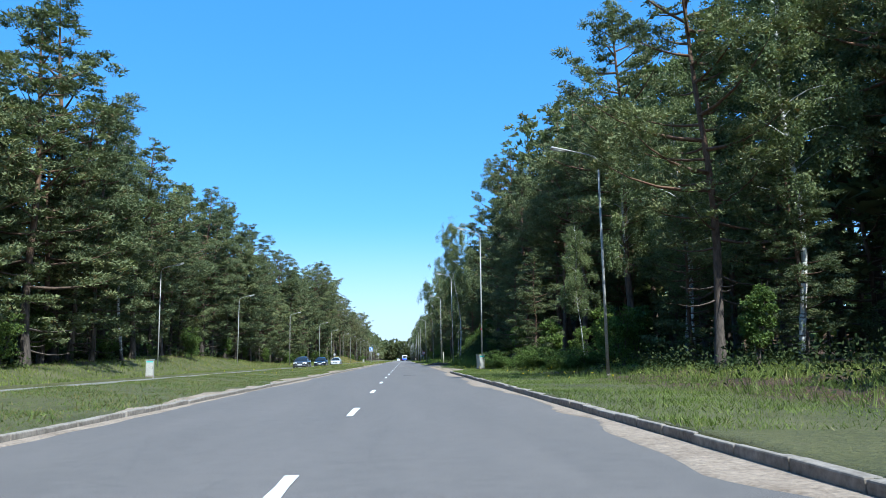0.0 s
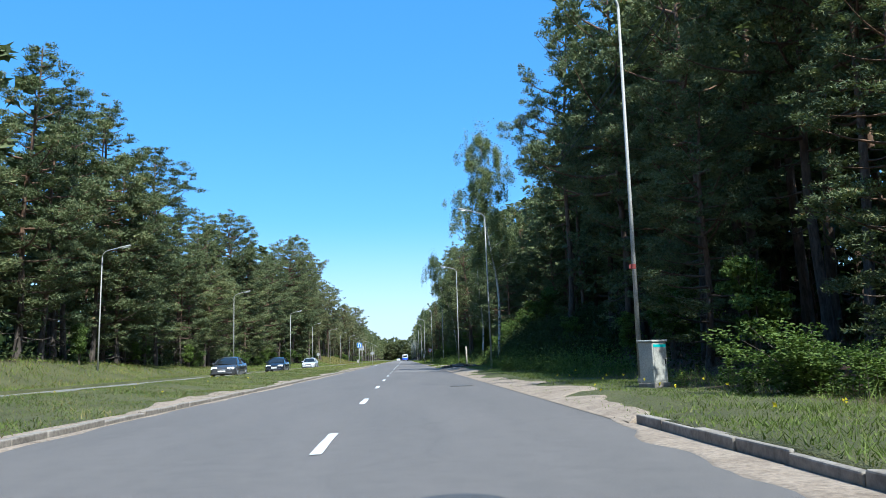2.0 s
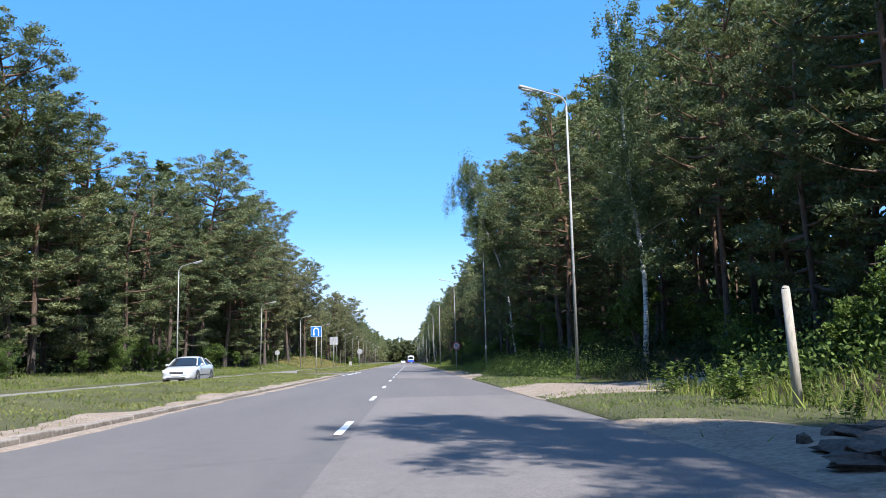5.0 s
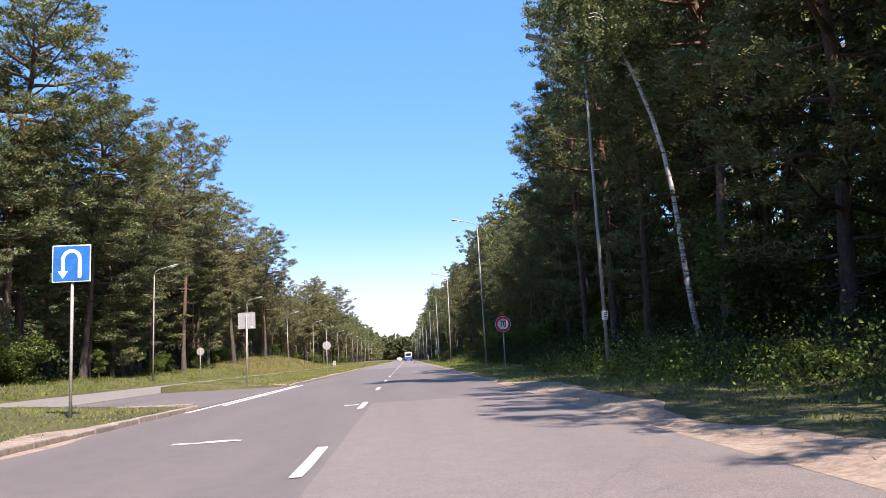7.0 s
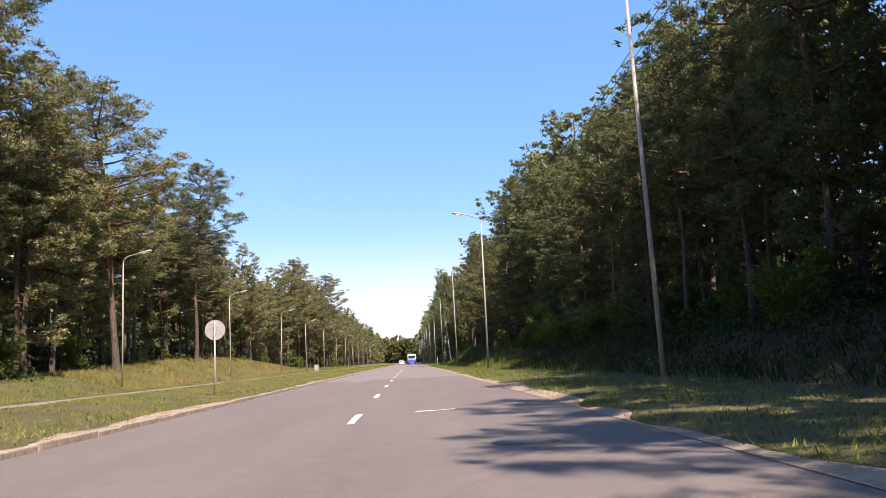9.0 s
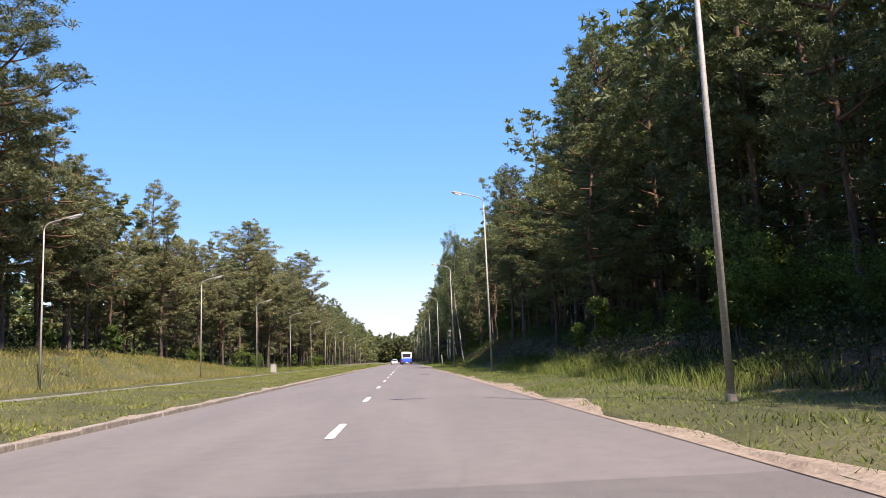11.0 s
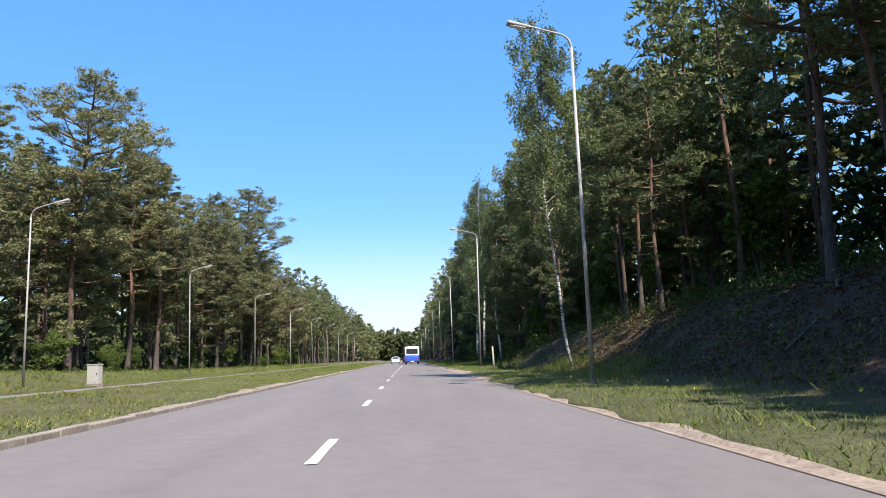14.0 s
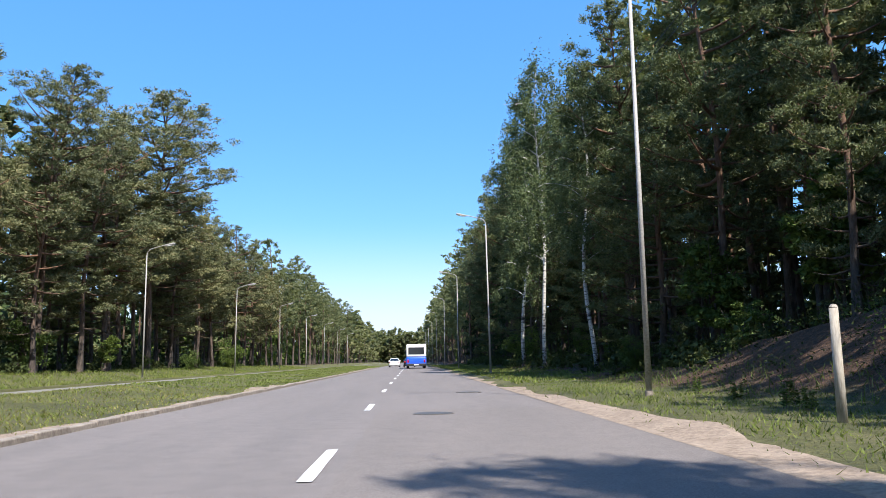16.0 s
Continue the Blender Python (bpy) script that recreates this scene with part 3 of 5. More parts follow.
def spruce(seed, H=18.0, R=2.4, leaves=9500, leaf=(0.30, 0.08), limbs=80, first=0.06, sides=7):
    """A narrow spruce with drooping tiers."""
    r = np.random.default_rng(seed)
    h = np.linspace(0, H, 10)
    axis = np.stack([0.05 * np.sin(h), 0.05 * np.cos(h), h], 1)
    wood = [tube(axis, 0.19 * (1 - h / H) + 0.015, sides)]
    cen, dirs = [], []
    for k in range(limbs):
        u = (k + r.uniform()) / limbs
        hh = H * (first + (0.99 - first) * u)
        az = k * 2.4 + r.normal(0, 0.3)
        ln = max(0.2, R * (1 - u) ** 0.85 * r.uniform(0.75, 1.15))
        out = np.array([np.cos(az), np.sin(az), 0])
        s = np.linspace(0, 1, 4)
        line = np.array([0, 0, hh]) + out * (ln * s)[:, None] + np.array([0, 0, 1.0]) * (ln * (-0.35 * s + 0.22 * s ** 2))[:, None]
        wood.append(tube(line, np.interp(s, [0, 1], [0.028, 0.006]), 3))
        m = int(leaves / limbs * (0.25 + 1.5 * (1 - u)))
        ps = r.uniform(0.15, 1.05, m)
        p = np.stack([np.interp(ps, s, line[:, i]) for i in range(3)], 1)
        p += np.cross(out, [0, 0, 1.0]) * (r.normal(0, 0.16, m) * (0.3 + ln * 0.7))[:, None] + np.array([0, 0, -1.0]) * np.abs(r.normal(0, 0.2, m))[:, None]
        cen.append(p)
        dirs.append(out * 0.6 + r.normal(0, 0.4, (m, 3)) + [0, 0, -0.5])
    return join(wood), leaf_tris(np.concatenate(cen), np.concatenate(dirs), leaf[0], leaf[1], r)


def bushy(seed, H=4.0, R=1.6, leaves=4200, leaf=(0.125, 0.092), stems=6, low=0.12):
    """A leafy shrub or young broadleaf: several stems and lumps of leaves."""
    r = np.random.default_rng(seed)
    wood, cen, dirs = [], [], []
    lumps = []
    for k in range(stems):
        az, sp = r.uniform(0, 6.28), R * r.uniform(0.25, 0.8)
        s = np.linspace(0, 1, 6)
        hh = H * r.uniform(0.6, 1.0)
        line = np.stack([np.cos(az) * sp * s ** 1.3, np.sin(az) * sp * s ** 1.3, hh * s], 1) + r.normal(0, 0.03, (6, 3)) * [1, 1, 0]
        wood.append(tube(line, np.interp(s, [0, 1], [0.012 + 0.007 * H, 0.005]), 4))
        for _ in range(7):
            t = r.uniform(low, 1.0)
            a2 = r.uniform(0, 6.28)
            lumps.append(np.array([np.interp(t, s, line[:, i]) for i in range(3)]) + np.array([np.cos(a2), np.sin(a2), 0]) * R * r.uniform(0, 0.5))
    lumps = np.array(lumps)
    which = r.integers(0, len(lumps), leaves)
    sz = R * r.uniform(0.13, 0.30, len(lumps))[which][:, None]
    o = r.normal(size=(leaves, 3))
    o /= np.linalg.norm(o, axis=1)[:, None]
    c = lumps[which] + o * sz * r.uniform(0.55, 1.1, (leaves, 1)) * [1, 1, 0.75]
    c[:, 2] = np.abs(c[:, 2])
    return join(wood), leaf_tris(c, o * 0.5 + r.normal(0, 0.6, (leaves, 3)) + [0, 0, 0.1], leaf[0], leaf[1], r, 0.3, True)


def stalks(seed, H=1.0, stems=6, leaves=46):
    """A clump of tall weeds: upright stems set with narrow leaves, thinning to the tip."""
    r = np.random.default_rng(seed)
    wood, cen, dirs = [], [], []
    for k in range(stems):
        root = r.normal(0, 0.13, 2)
        lean = r.normal(0, 0.12, 2)
        hh = H * r.uniform(0.55, 1.0)
        s = np.linspace(0, 1, 5)
        line = np.stack([root[0] + lean[0] * s ** 1.5, root[1] + lean[1] * s ** 1.5, hh * s], 1)
        wood.append(tube(line, np.interp(s, [0, 1], [0.006, 0.002]), 4))
        t = r.uniform(0.12, 1.0, leaves)
        az = r.uniform(0, 6.28, leaves)
        out = np.stack([np.cos(az), np.sin(az), r.normal(0.25, 0.25, leaves)], 1)
        cen.append(np.stack([np.interp(t, s, line[:, i]) for i in range(3)], 1) + out * (0.055 * (1.25 - t))[:, None])
        dirs.append(out)
    return join(wood), leaf_tris(np.concatenate(cen), np.concatenate(dirs), 0.115, 0.042, r, 0.5, True)


def tree_thing(name, built, bark, leaf, label, category, group):
    """An empty at the root with a trunk and a crown, kept out of the way until it is copied."""
    (tv, tf), (cv, cf) = built
    top = tagged(new(name), label, category, group)
    trunk = new("trunk", np_mesh("trunk", tv, tf, [bark]))
    trunk.data.polygons.foreach_set("use_smooth", np.ones(len(tf), bool))
    crown = new("crown", np_mesh("crown", cv, cf, [leaf]))
    trunk.parent = crown.parent = top
    return top


class Grove:
    """Plants things from a few models: the first use of a model moves it there, later ones copy it."""

    def __init__(self, models):
        self.models, self.used = models, set()

    def plant(self, k, x, y, height, model_height, turn, wide=1.0, sink=0.08):
        ob = self.models[k % len(self.models)]
        s = height / model_height
        m = pose(x, y, float(ground_z(x, y)) - sink, 0, 0, turn) @ Matrix.Diagonal((s * wide, s * wide, s, 1))
        if id(ob) in self.used:
            return copy_thing(ob, m @ Matrix.Diagonal([1 / c for c in ob.scale] + [1]))
        self.used.add(id(ob))
        ob.matrix_basis = m
        return ob

PINES = "tall pines at the forest edge"
pines = Grove([
    tree_thing("pine_tree", pine(11, 20, 0.36, 3.7), M_PINEBARK, M_NEEDLE, "tall Scots pine with bare reddish trunk and dark needle cushions", "tree", PINES),
    tree_thing("pine_tree", pine(12, 20, 0.24, 4.2, bend=0.8), M_PINEBARK, M_NEEDLE, "broad Scots pine with low level limbs", "tree", PINES),
    tree_thing("pine_tree", pine(13, 20, 0.38, 4.1, tufts=31000, dome=0.42, limbs=58, ragged=0.05), M_PINEBARK, M_NEEDLE, "old Scots pine with a flat rounded crown", "tree", PINES),
    tree_thing("pine_tree", pine(14, 20, 0.12, 3.5), M_PINEBARK, M_NEEDLE, "dense Scots pine branched nearly to the ground", "tree", PINES),
    tree_thing("pine_tree", pine(15, 20, 0.42, 3.5, bend=1.0, dome=0.45), M_PINEBARK, M_NEEDLE, "slender leaning Scots pine with an open crown", "tree", PINES),
    tree_thing("pine_tree", pine(16, 20, 0.06, 3.8, tufts=27000, dome=0.14, limbs=56), M_PINEBARK, M_NEEDLE, "bushy pine with boughs sweeping down to the undergrowth", "tree", PINES),
])
LIGHT = "pines filling the forest edge"
fillers = Grove([
    tree_thing("pine_tree", pine(81, 20, 0.36, 3.6, 12000, (0.23, 0.075), core=8, core_leaf=(0.32, 0.16), sides=6, limbs=36), M_PINEBARK, M_NEEDLE, "Scots pine standing among its neighbours", "tree", LIGHT),
    tree_thing("pine_tree", pine(82, 20, 0.24, 4.0, 12600, (0.23, 0.075), core=8, core_leaf=(0.32, 0.16), sides=6, limbs=38, bend=0.8), M_PINEBARK, M_NEEDLE, "Scots pine with low level limbs", "tree", LIGHT),
    tree_thing("pine_tree", pine(83, 20, 0.42, 3.7, 11600, (0.23, 0.075), core=8, core_leaf=(0.32, 0.16), sides=6, limbs=34, dome=0.55), M_PINEBARK, M_NEEDLE, "Scots pine with a flat open crown", "tree", LIGHT),
    tree_thing("pine_tree", pine(84, 20, 0.12, 3.6, 13000, (0.23, 0.075), core=8, core_leaf=(0.32, 0.16), sides=6, limbs=40), M_PINEBARK, M_NEEDLE, "young pine branched nearly to the ground", "tree", LIGHT),
    tree_thing("pine_tree", pine(85, 20, 0.42, 3.4, 11600, (0.23, 0.075), core=8, core_leaf=(0.32, 0.16), sides=6, limbs=34, bend=1.0), M_PINEBARK, M_NEEDLE, "slender leaning Scots pine", "tree", LIGHT),
    tree_thing("pine_tree", pine(86, 20, 0.06, 3.8, 14000, (0.23, 0.075), core=8, core_leaf=(0.32, 0.16), sides=6, limbs=44, dome=0.16), M_PINEBARK, M_NEEDLE, "bushy pine with boughs down to the undergrowth", "tree", LIGHT),
])
birches = Grove([
    tree_thing("birch_tree", birch(21, 17, 0.32, 2.5), M_BIRCHBARK, M_BIRCHLEAF, "silver birch with white trunk and hanging twigs", "tree", "birches"),
    tree_thing("birch_tree", birch(22, 17, 0.22, 2.2, lean=(0.8, 0)), M_BIRCHBARK, M_BIRCHLEAF, "slim silver birch with small light leaves", "tree", "birches"),
    tree_thing("birch_tree", birch(23, 17, 0.50, 2.3, 23000, (0.10, 0.078), lean=(-3.8, 0), girth=0.075), M_BIRCHBARK, M_BIRCHLEAF, "silver birch leaning towards the road over the verge", "tree", "birches"),
    tree_thing("birch_tree", birch(24, 17, 0.38, 2.35, 30000, (0.10, 0.075), lean=(-1.1, 0), girth=0.075), M_BIRCHBARK, M_BIRCHLEAF, "tall silver birch with a slightly leaning white trunk", "tree", "birches"),
    tree_thing("birch_tree", birch(25, 17, 0.36, 2.2, 27000, (0.10, 0.075), lean=(-0.2, 0), girth=0.058, kink=0.75), M_BIRCHBARK, M_BIRCHLEAF, "slim silver birch with a trunk bent at its foot", "tree", "birches"),
])
spruces = Grove([tree_thing("spruce_tree", spruce(31), M_TWIG, M_SPRUCE, "narrow dark pointed spruce", "tree", "spruces")])
shrubs = Grove([
    tree_thing("shrub", bushy(41, 4, 1.7), M_TWIG, M_BUSHLEAF, "leafy green shrub at the forest edge", "shrub", "shrubs at the forest edge"),
    tree_thing("shrub", bushy(42, 4, 1.3, stems=4, low=0.3), M_TWIG, M_BUSHLEAF, "young broadleaf sapling with fresh green leaves", "shrub", "shrubs at the forest edge"),
    tree_thing("shrub", bushy(43, 4, 2.2, 6500, stems=8), M_TWIG, M_BUSHLEAF, "wide dense green thicket shrub", "shrub", "shrubs at the forest edge"),
])

tr = random.Random(5)

# the trees that make the skyline: distance along the road, height of the top above the road
LEFT_TOPS = [(50, 26), (58.5, 21.5), (69, 17.5), (77.5, 19), (84.7, 20.6), (97.7, 21.6), (105, 20.2), (114, 17), (122, 17.2), (130, 17), (143, 21.2), (152, 19.4), (162, 17.4), (172, 20), (180, 24.2), (190, 21.2), (198, 18.8), (204, 19.6),
    (210.5, 25.9), (221, 20.5), (230.5, 22.6), (241, 20), (251, 21.6), (260, 20), (270, 17.8), (277, 15.2), (286, 19.2), (301, 15.4), (320, 21.4), (330, 21.8), (340, 20.4), (349, 19.4), (359, 19.3), (367, 23.6), (376, 21.4), (390, 18), (400, 18.8)]
RIGHT_TOPS = [(22, 15), (30, 16), (37, 16), (60, 18), (67, 18.7), (78.5, 23.5), (90, 25.2), (119, 13.5), (125, 14.3), (132, 16), (140, 16.2), (147, 16.8), (153, 17.4), (159, 18.2), (165, 19), (171, 20.5), (177, 21.5), (183, 20.5), (189, 18.5),
    (195, 17), (200, 15.8), (206, 15.5), (211, 15), (216, 15), (224, 15.3), (231, 15.6), (243, 16.8), (253, 17), (260, 18.1), (265.5, 18.9), (273, 17.4), (279, 18.6), (286, 19.8), (305, 15.7), (322, 15)]
RIGHT_FAR = [(330, 18.8), (340, 19.6), (372, 22.5), (368, 21.5), (376, 22.5), (388.5, 23.5), (397, 22), (405, 23), (412, 22)]


def edge_x(y):
    """Where the forest begins across the far carriageway: set back behind the grassy mound."""
    return -21.2 - 2.6 * math.exp(-((y - 262) / 34.0) ** 2)


def skyline(tops, y):
    return float(np.interp(y, [a for a, b in tops], [b for a, b in tops]))


def clear_of_track(x, y):
    return not (84 < y < 110 and 3 < x < 8.3)


for k, (y, z) in enumerate(LEFT_TOPS):
    domed = y in (143, 180, 210.5, 230.5, 251, 320, 367)
    x = max(edge_x(y) - tr.uniform(0.3, 1.6), -20.8 if domed and 200 < y < 260 else -30)
    h = z - float(ground_z(x, y))
    pines.plant(2 if domed else (1, 0, 3, 2)[k % 4] if y > 160 else (3, 5, 1, 5)[k % 4], x, y, h, 20.0, tr.uniform(0, 360), 0.86 if y == 210.5 else tr.uniform(1.05, 1.2) if y < 200 or domed else tr.uniform(0.9, 1.06))
for k, (y, z) in enumerate(RIGHT_TOPS + RIGHT_FAR):
    x = (13.8 if 236 < y < 275 else 8.9 if 138 < y < 178 else 21.5 if y < 50 else 12.4 if y < 64 else 10.8) + tr.uniform(0, 1.0)
    h = (z * 1.6 if y < 50 else z * 1.22 if 236 < y < 275 else z) - float(ground_z(x, y))
    pines.plant((1, 0, 5, 2, 3)[k % 5] if not 268 < y < 325 else (0, 2, 1, 4, 3)[k % 5], x, y, h * 0.985, 20.0, tr.uniform(0, 360), tr.uniform(1.05, 1.25) if 138 < y < 160 else tr.uniform(0.78, 0.98))
# trees between them, lower, up to the verge
for k in range(150):
    y = -28 + k * 3.0 + tr.uniform(-1.2, 1.2)
    x = edge_x(y) + 0.4 - tr.uniform(0, 4.5)
    h = (skyline(LEFT_TOPS, y) - float(ground_z(x, y))) * tr.uniform(0.66, 0.93)
    fillers.plant(tr.choice((1, 3, 5)) if y < 215 else tr.choice((1, 3, 1, 0)), x, y, h, 20.0, tr.uniform(0, 360), tr.uniform(1.0, 1.3))
for k in range(97):
    y = -12 + k * 4.5 + tr.uniform(-1.5, 1.5)
    x = 10.6 + tr.uniform(0, 4.8)
    h = (skyline(RIGHT_TOPS + RIGHT_FAR, y) - float(ground_z(x, y))) * tr.uniform(0.7, 0.94)
    if y < 57:
        x += 7.0
    elif y < 64:
        x += 2.6
    if 333 < y < 360:
        x += 5.0
    if 236 < y < 275:
        x += 2.8
    if 89 < y < 107 or 288 < y < 299 and x < 14.5:
        continue
    if not 34 < y < 57 and (y < 16 or y < 72 and k % 2 or y > 308 and k % 3 == 0):
        continue
    fillers.plant(tr.choice((1, 3, 5)) if 222 < y < 268 else tr.randrange(6) if not 238 < y < 322 else tr.choice((0, 1, 2, 3, 4)), x, y, h, 20.0, tr.uniform(0, 360), tr.uniform(0.95, 1.25))

for k in range(13):
    y = 14 + k * 3.9 + tr.uniform(-1, 1)
    x = 23.5 + 2.2 * math.sin(k * 2.4)
    fillers.plant((1, 3, 5, 0)[k % 4], x, y, tr.uniform(17, 21), 20.0, tr.uniform(0, 360), 1.15)
pines.plant(1, 11.3, 26.3, 16.5, 20.0, 40, 1.15)
for x, y, z in ((17.5, 24, 20), (14.0, 57.5, 19.5), (15.8, 51.5, 26), (13.2, 63, 18.5)):
    pines.plant(int(y) % 3, x, y, z - float(ground_z(x, y)), 20.0, y * 31 % 360, 1.05)
# low-boughed pines standing out from the edge
for x, y, h, k in ((9.3, 53, 8.2, 5), (9.3, 62.5, 9, 5), (11.4, 71, 12, 3), (9.5, 259, 11, 1), (10.2, 252, 12, 1), (12.4, 32, 7.5, 5), (13.6, 25, 8, 3), (10.6, 335, 12.5, 5), (9.8, 342, 9, 3)):
    pines.plant(k, x, y, h, 20.0, tr.uniform(0, 360), 1.35)

# birches and spruces that stand out
BIRCHES = [(7.4, 98.8, 18.4, 3, 0), (8.6, 159.0, 16.4, 2, 0), (7.1, 299.8, 15.6, 4, 0), (12.9, 34, 14.5, 0, 80), (13.4, 25, 16.5, 0, 140), (15.5, 51, 18.5, 0, 200), (10.7, 43.9, 8.2, 4, 0), (-21, 58, 17, 0, 0), (-25.5, 330, 16, 1, 0),
    (8.6, 352, 20.5, 0, 60), (8.8, 362, 21.5, 1, 20), (-25, 343, 17, 0, 90), (9, 340, 16, 0, 300), (9.2, 128, 15, 1, 120), (16.0, 41, 13, 0, 40)]
for x, y, h, k, turn in BIRCHES:
    birches.plant(k, x, y, h, 17.0, turn, 1.05)
for x, y, h in ((10.5, 385, 21), (-23, 155, 16), (10.4, 420, 20)):
    spruces.plant(0, x, y, h, 18.0, tr.uniform(0, 360))
for k in range(52):
    y = -8 + k * 8.1 + tr.uniform(-2.5, 2.5)
    shrubs.plant(tr.randrange(3), edge_x(y) + 1.0 - tr.uniform(-0.6, 2.5), y, tr.uniform(1.0, 3.8), 4.0, tr.uniform(0, 360), tr.uniform(0.8, 1.3))
for k in range(38):
    y = 116 + k * 3.4 + tr.uniform(-1.2, 1.2)
    shrubs.plant((0, 2)[k % 2], 9.6 + tr.uniform(0, 3.4), y, tr.uniform(1.0, 2.6), 4.0, tr.uniform(0, 360), tr.uniform(1.0, 1.5))
for k in range(46):
    y = 6 + k * 8.9 + tr.uniform(-2.5, 2.5)
    x = 9.4 + tr.uniform(-0.6, 2.8)
    if clear_of_track(x, y):
        shrubs.plant(tr.randrange(3), x + (2.0 if 236 < y < 322 else 0), y, tr.uniform(1.2, 4.0) * (0.5 if 236 < y < 322 else 1), 4.0, tr.uniform(0, 360), tr.uniform(0.8, 1.3))

# front-lit stand across the far carriageway: its sunlight is put into yellower, lighter needles
sunlit_crowns = {}
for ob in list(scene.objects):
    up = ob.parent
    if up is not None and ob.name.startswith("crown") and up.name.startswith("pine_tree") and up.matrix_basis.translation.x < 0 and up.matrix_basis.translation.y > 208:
        if ob.data.name not in sunlit_crowns:
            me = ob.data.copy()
            me.materials[0] = M_NEEDLE_LIT
            sunlit_crowns[ob.data.name] = me
        ob.data = sunlit_crowns[ob.data.name]

# ---- woods behind, too many to count ----
def woods(name, label, spots, models, leaf_mat):
    vs, fs, idx, k = [], [], [], 0
    for n, (x, y, h, turn) in enumerate(spots):
        (tv, tf), (cv, cf) = models[n % len(models)]
        c, s_ = math.cos(turn), math.sin(turn)
        sc = h / 20.0
        rot = np.array([[c, s_, 0], [-s_, c, 0], [0, 0, 1.0]]) * sc
        o = np.array([x, y, float(ground_z(x, y)) - 0.1])
        for v, f, mi in ((tv, tf, 0), (cv, cf, 1)):
            vs.append(v @ rot + o)
            fs.append(f + k)
            idx.append(np.full(len(f), mi))
            k += len(v)
    ob = new(name, np_mesh(name, np.concatenate(vs), np.concatenate(fs), [M_PINEBARK, leaf_mat], np.concatenate(idx)))
    return stuff(ob, label, "forest")


MID = [pine(50 + k, 20, (0.3, 0.15, 0.05, 0.4)[k % 4], 3.9, 640, (0.70, 0.32), limbs=22, dead=0, sides=5, core=2, core_leaf=(1.2, 0.7)) for k in range(5)]
FAR = [pine(60 + k, 20, (0.2, 0.35, 0.05)[k % 3], 3.8, 260, (1.3, 0.7), limbs=14, dead=0, sides=4, core=1, core_leaf=(2.2, 1.4)) for k in range(4)]
wr = random.Random(9)
spots = []
for x0 in (-26.5, -33.5):
    for k in range(66):
        y = -30 + k * 6.9 + wr.uniform(-2, 2)
        spots.append((x0 + wr.uniform(-2, 2), y, skyline(LEFT_TOPS, y) * wr.uniform(0.75, 0.97), wr.uniform(0, 6.28)))
for k in range(110):
    spots.append((wr.uniform(-42, -27), -20 + k * 4.0, wr.uniform(5, 9), wr.uniform(0, 6.28)))
woods("woods_west", "deep pine wood behind the forest edge", spots, MID, M_NEEDLE)
spots = []
for x0 in (17, 22.5):
    for k in range(80):
        y = -30 + k * 5.6 + wr.uniform(-2, 2)
        x = x0 + wr.uniform(-2, 2)
        if x < 20 and y < 66:
            continue
        spots.append((x, y, min(26, max(9, skyline(RIGHT_TOPS + RIGHT_FAR, y) * (1.3 if x0 < 20 else 1.45) * wr.uniform(0.9, 1.1) - float(ground_z(x, y)))), wr.uniform(0, 6.28)))
for k in range(100):
    spots.append((wr.uniform(21, 27) if k < 20 else wr.uniform(15.5, 26), -20 + k * 4.4, wr.uniform(7, 12), wr.uniform(0, 6.28)))
for k in range(61):
    y = 66 + k * 4.4 + wr.uniform(-1.2, 1.2)
    x = 15.4 + wr.uniform(-1.2, 1.2)
    if 88 < y < 104:
        x += 6.0
        spots.append((x + 4.0, y + 2.0, 27, wr.uniform(0, 6.28)))
    spots.append((x, y, min(25, skyline(RIGHT_TOPS + RIGHT_FAR, y) * wr.uniform(1.05, 1.3)) - float(ground_z(x, y)) * 0.8, wr.uniform(0, 6.28)))
for y0, y1, n in ((74, 132, 40), (276, 336, 26)):
    for k in range(n):
        spots.append((wr.uniform(21.5, 34), wr.uniform(y0, y1), wr.uniform(12, 22), wr.uniform(0, 6.28)))
for k in range(14):
    spots.append((wr.uniform(22, 29), 83 + 2.3 * k, wr.uniform(5, 8), wr.uniform(0, 6.28)))
for k in range(8):
    spots.append((wr.uniform(16, 20), 104.5 + 2.6 * k, wr.uniform(17, 21), wr.uniform(0, 6.28)))
# glades where the sun comes through
spots = [(x + 7.0 if x < 19.5 and (86 < y < 105 or 288 < y < 298) else x, y, h, a) for x, y, h, a in spots]
near = [s for s in spots if s[0] < 20.5 and s[2] > 10.5]
spots = [s for s in spots if s not in near]
NEARER = [pine(90 + k, 20, (0.3, 0.12, 0.4)[k], 3.9, 2100, (0.38, 0.15), limbs=26, dead=0, sides=5, core=2, core_leaf=(0.62, 0.34)) for k in range(3)]
woods("woods_edge", "pines crowding on the bank behind the forest edge", near, NEARER, M_NEEDLE)
LOW = [pine(95 + k, 20, 0.04, 4.4, 4000, (0.29, 0.105), limbs=34, dead=0, sides=5, core=3, core_leaf=(0.50, 0.26)) for k in range(2)]
low = []
for y0, y1, n in ((76, 91, 5), (107, 130, 6), (192, 268, 22), (303, 326, 7)):
    for k in range(n):
        y = y0 + (y1 - y0) * (k + wr.uniform(0, 0.8)) / n
        x = wr.uniform(13.5, 17.5)
        low.append((x, y, skyline(RIGHT_TOPS + RIGHT_FAR, y) * wr.uniform(0.62, 0.9) - 0.7 * float(ground_z(x, y)), wr.uniform(0, 6.28)))
woods("woods_edge", "bushy young pines filling the forest edge", low, LOW, M_NEEDLE)
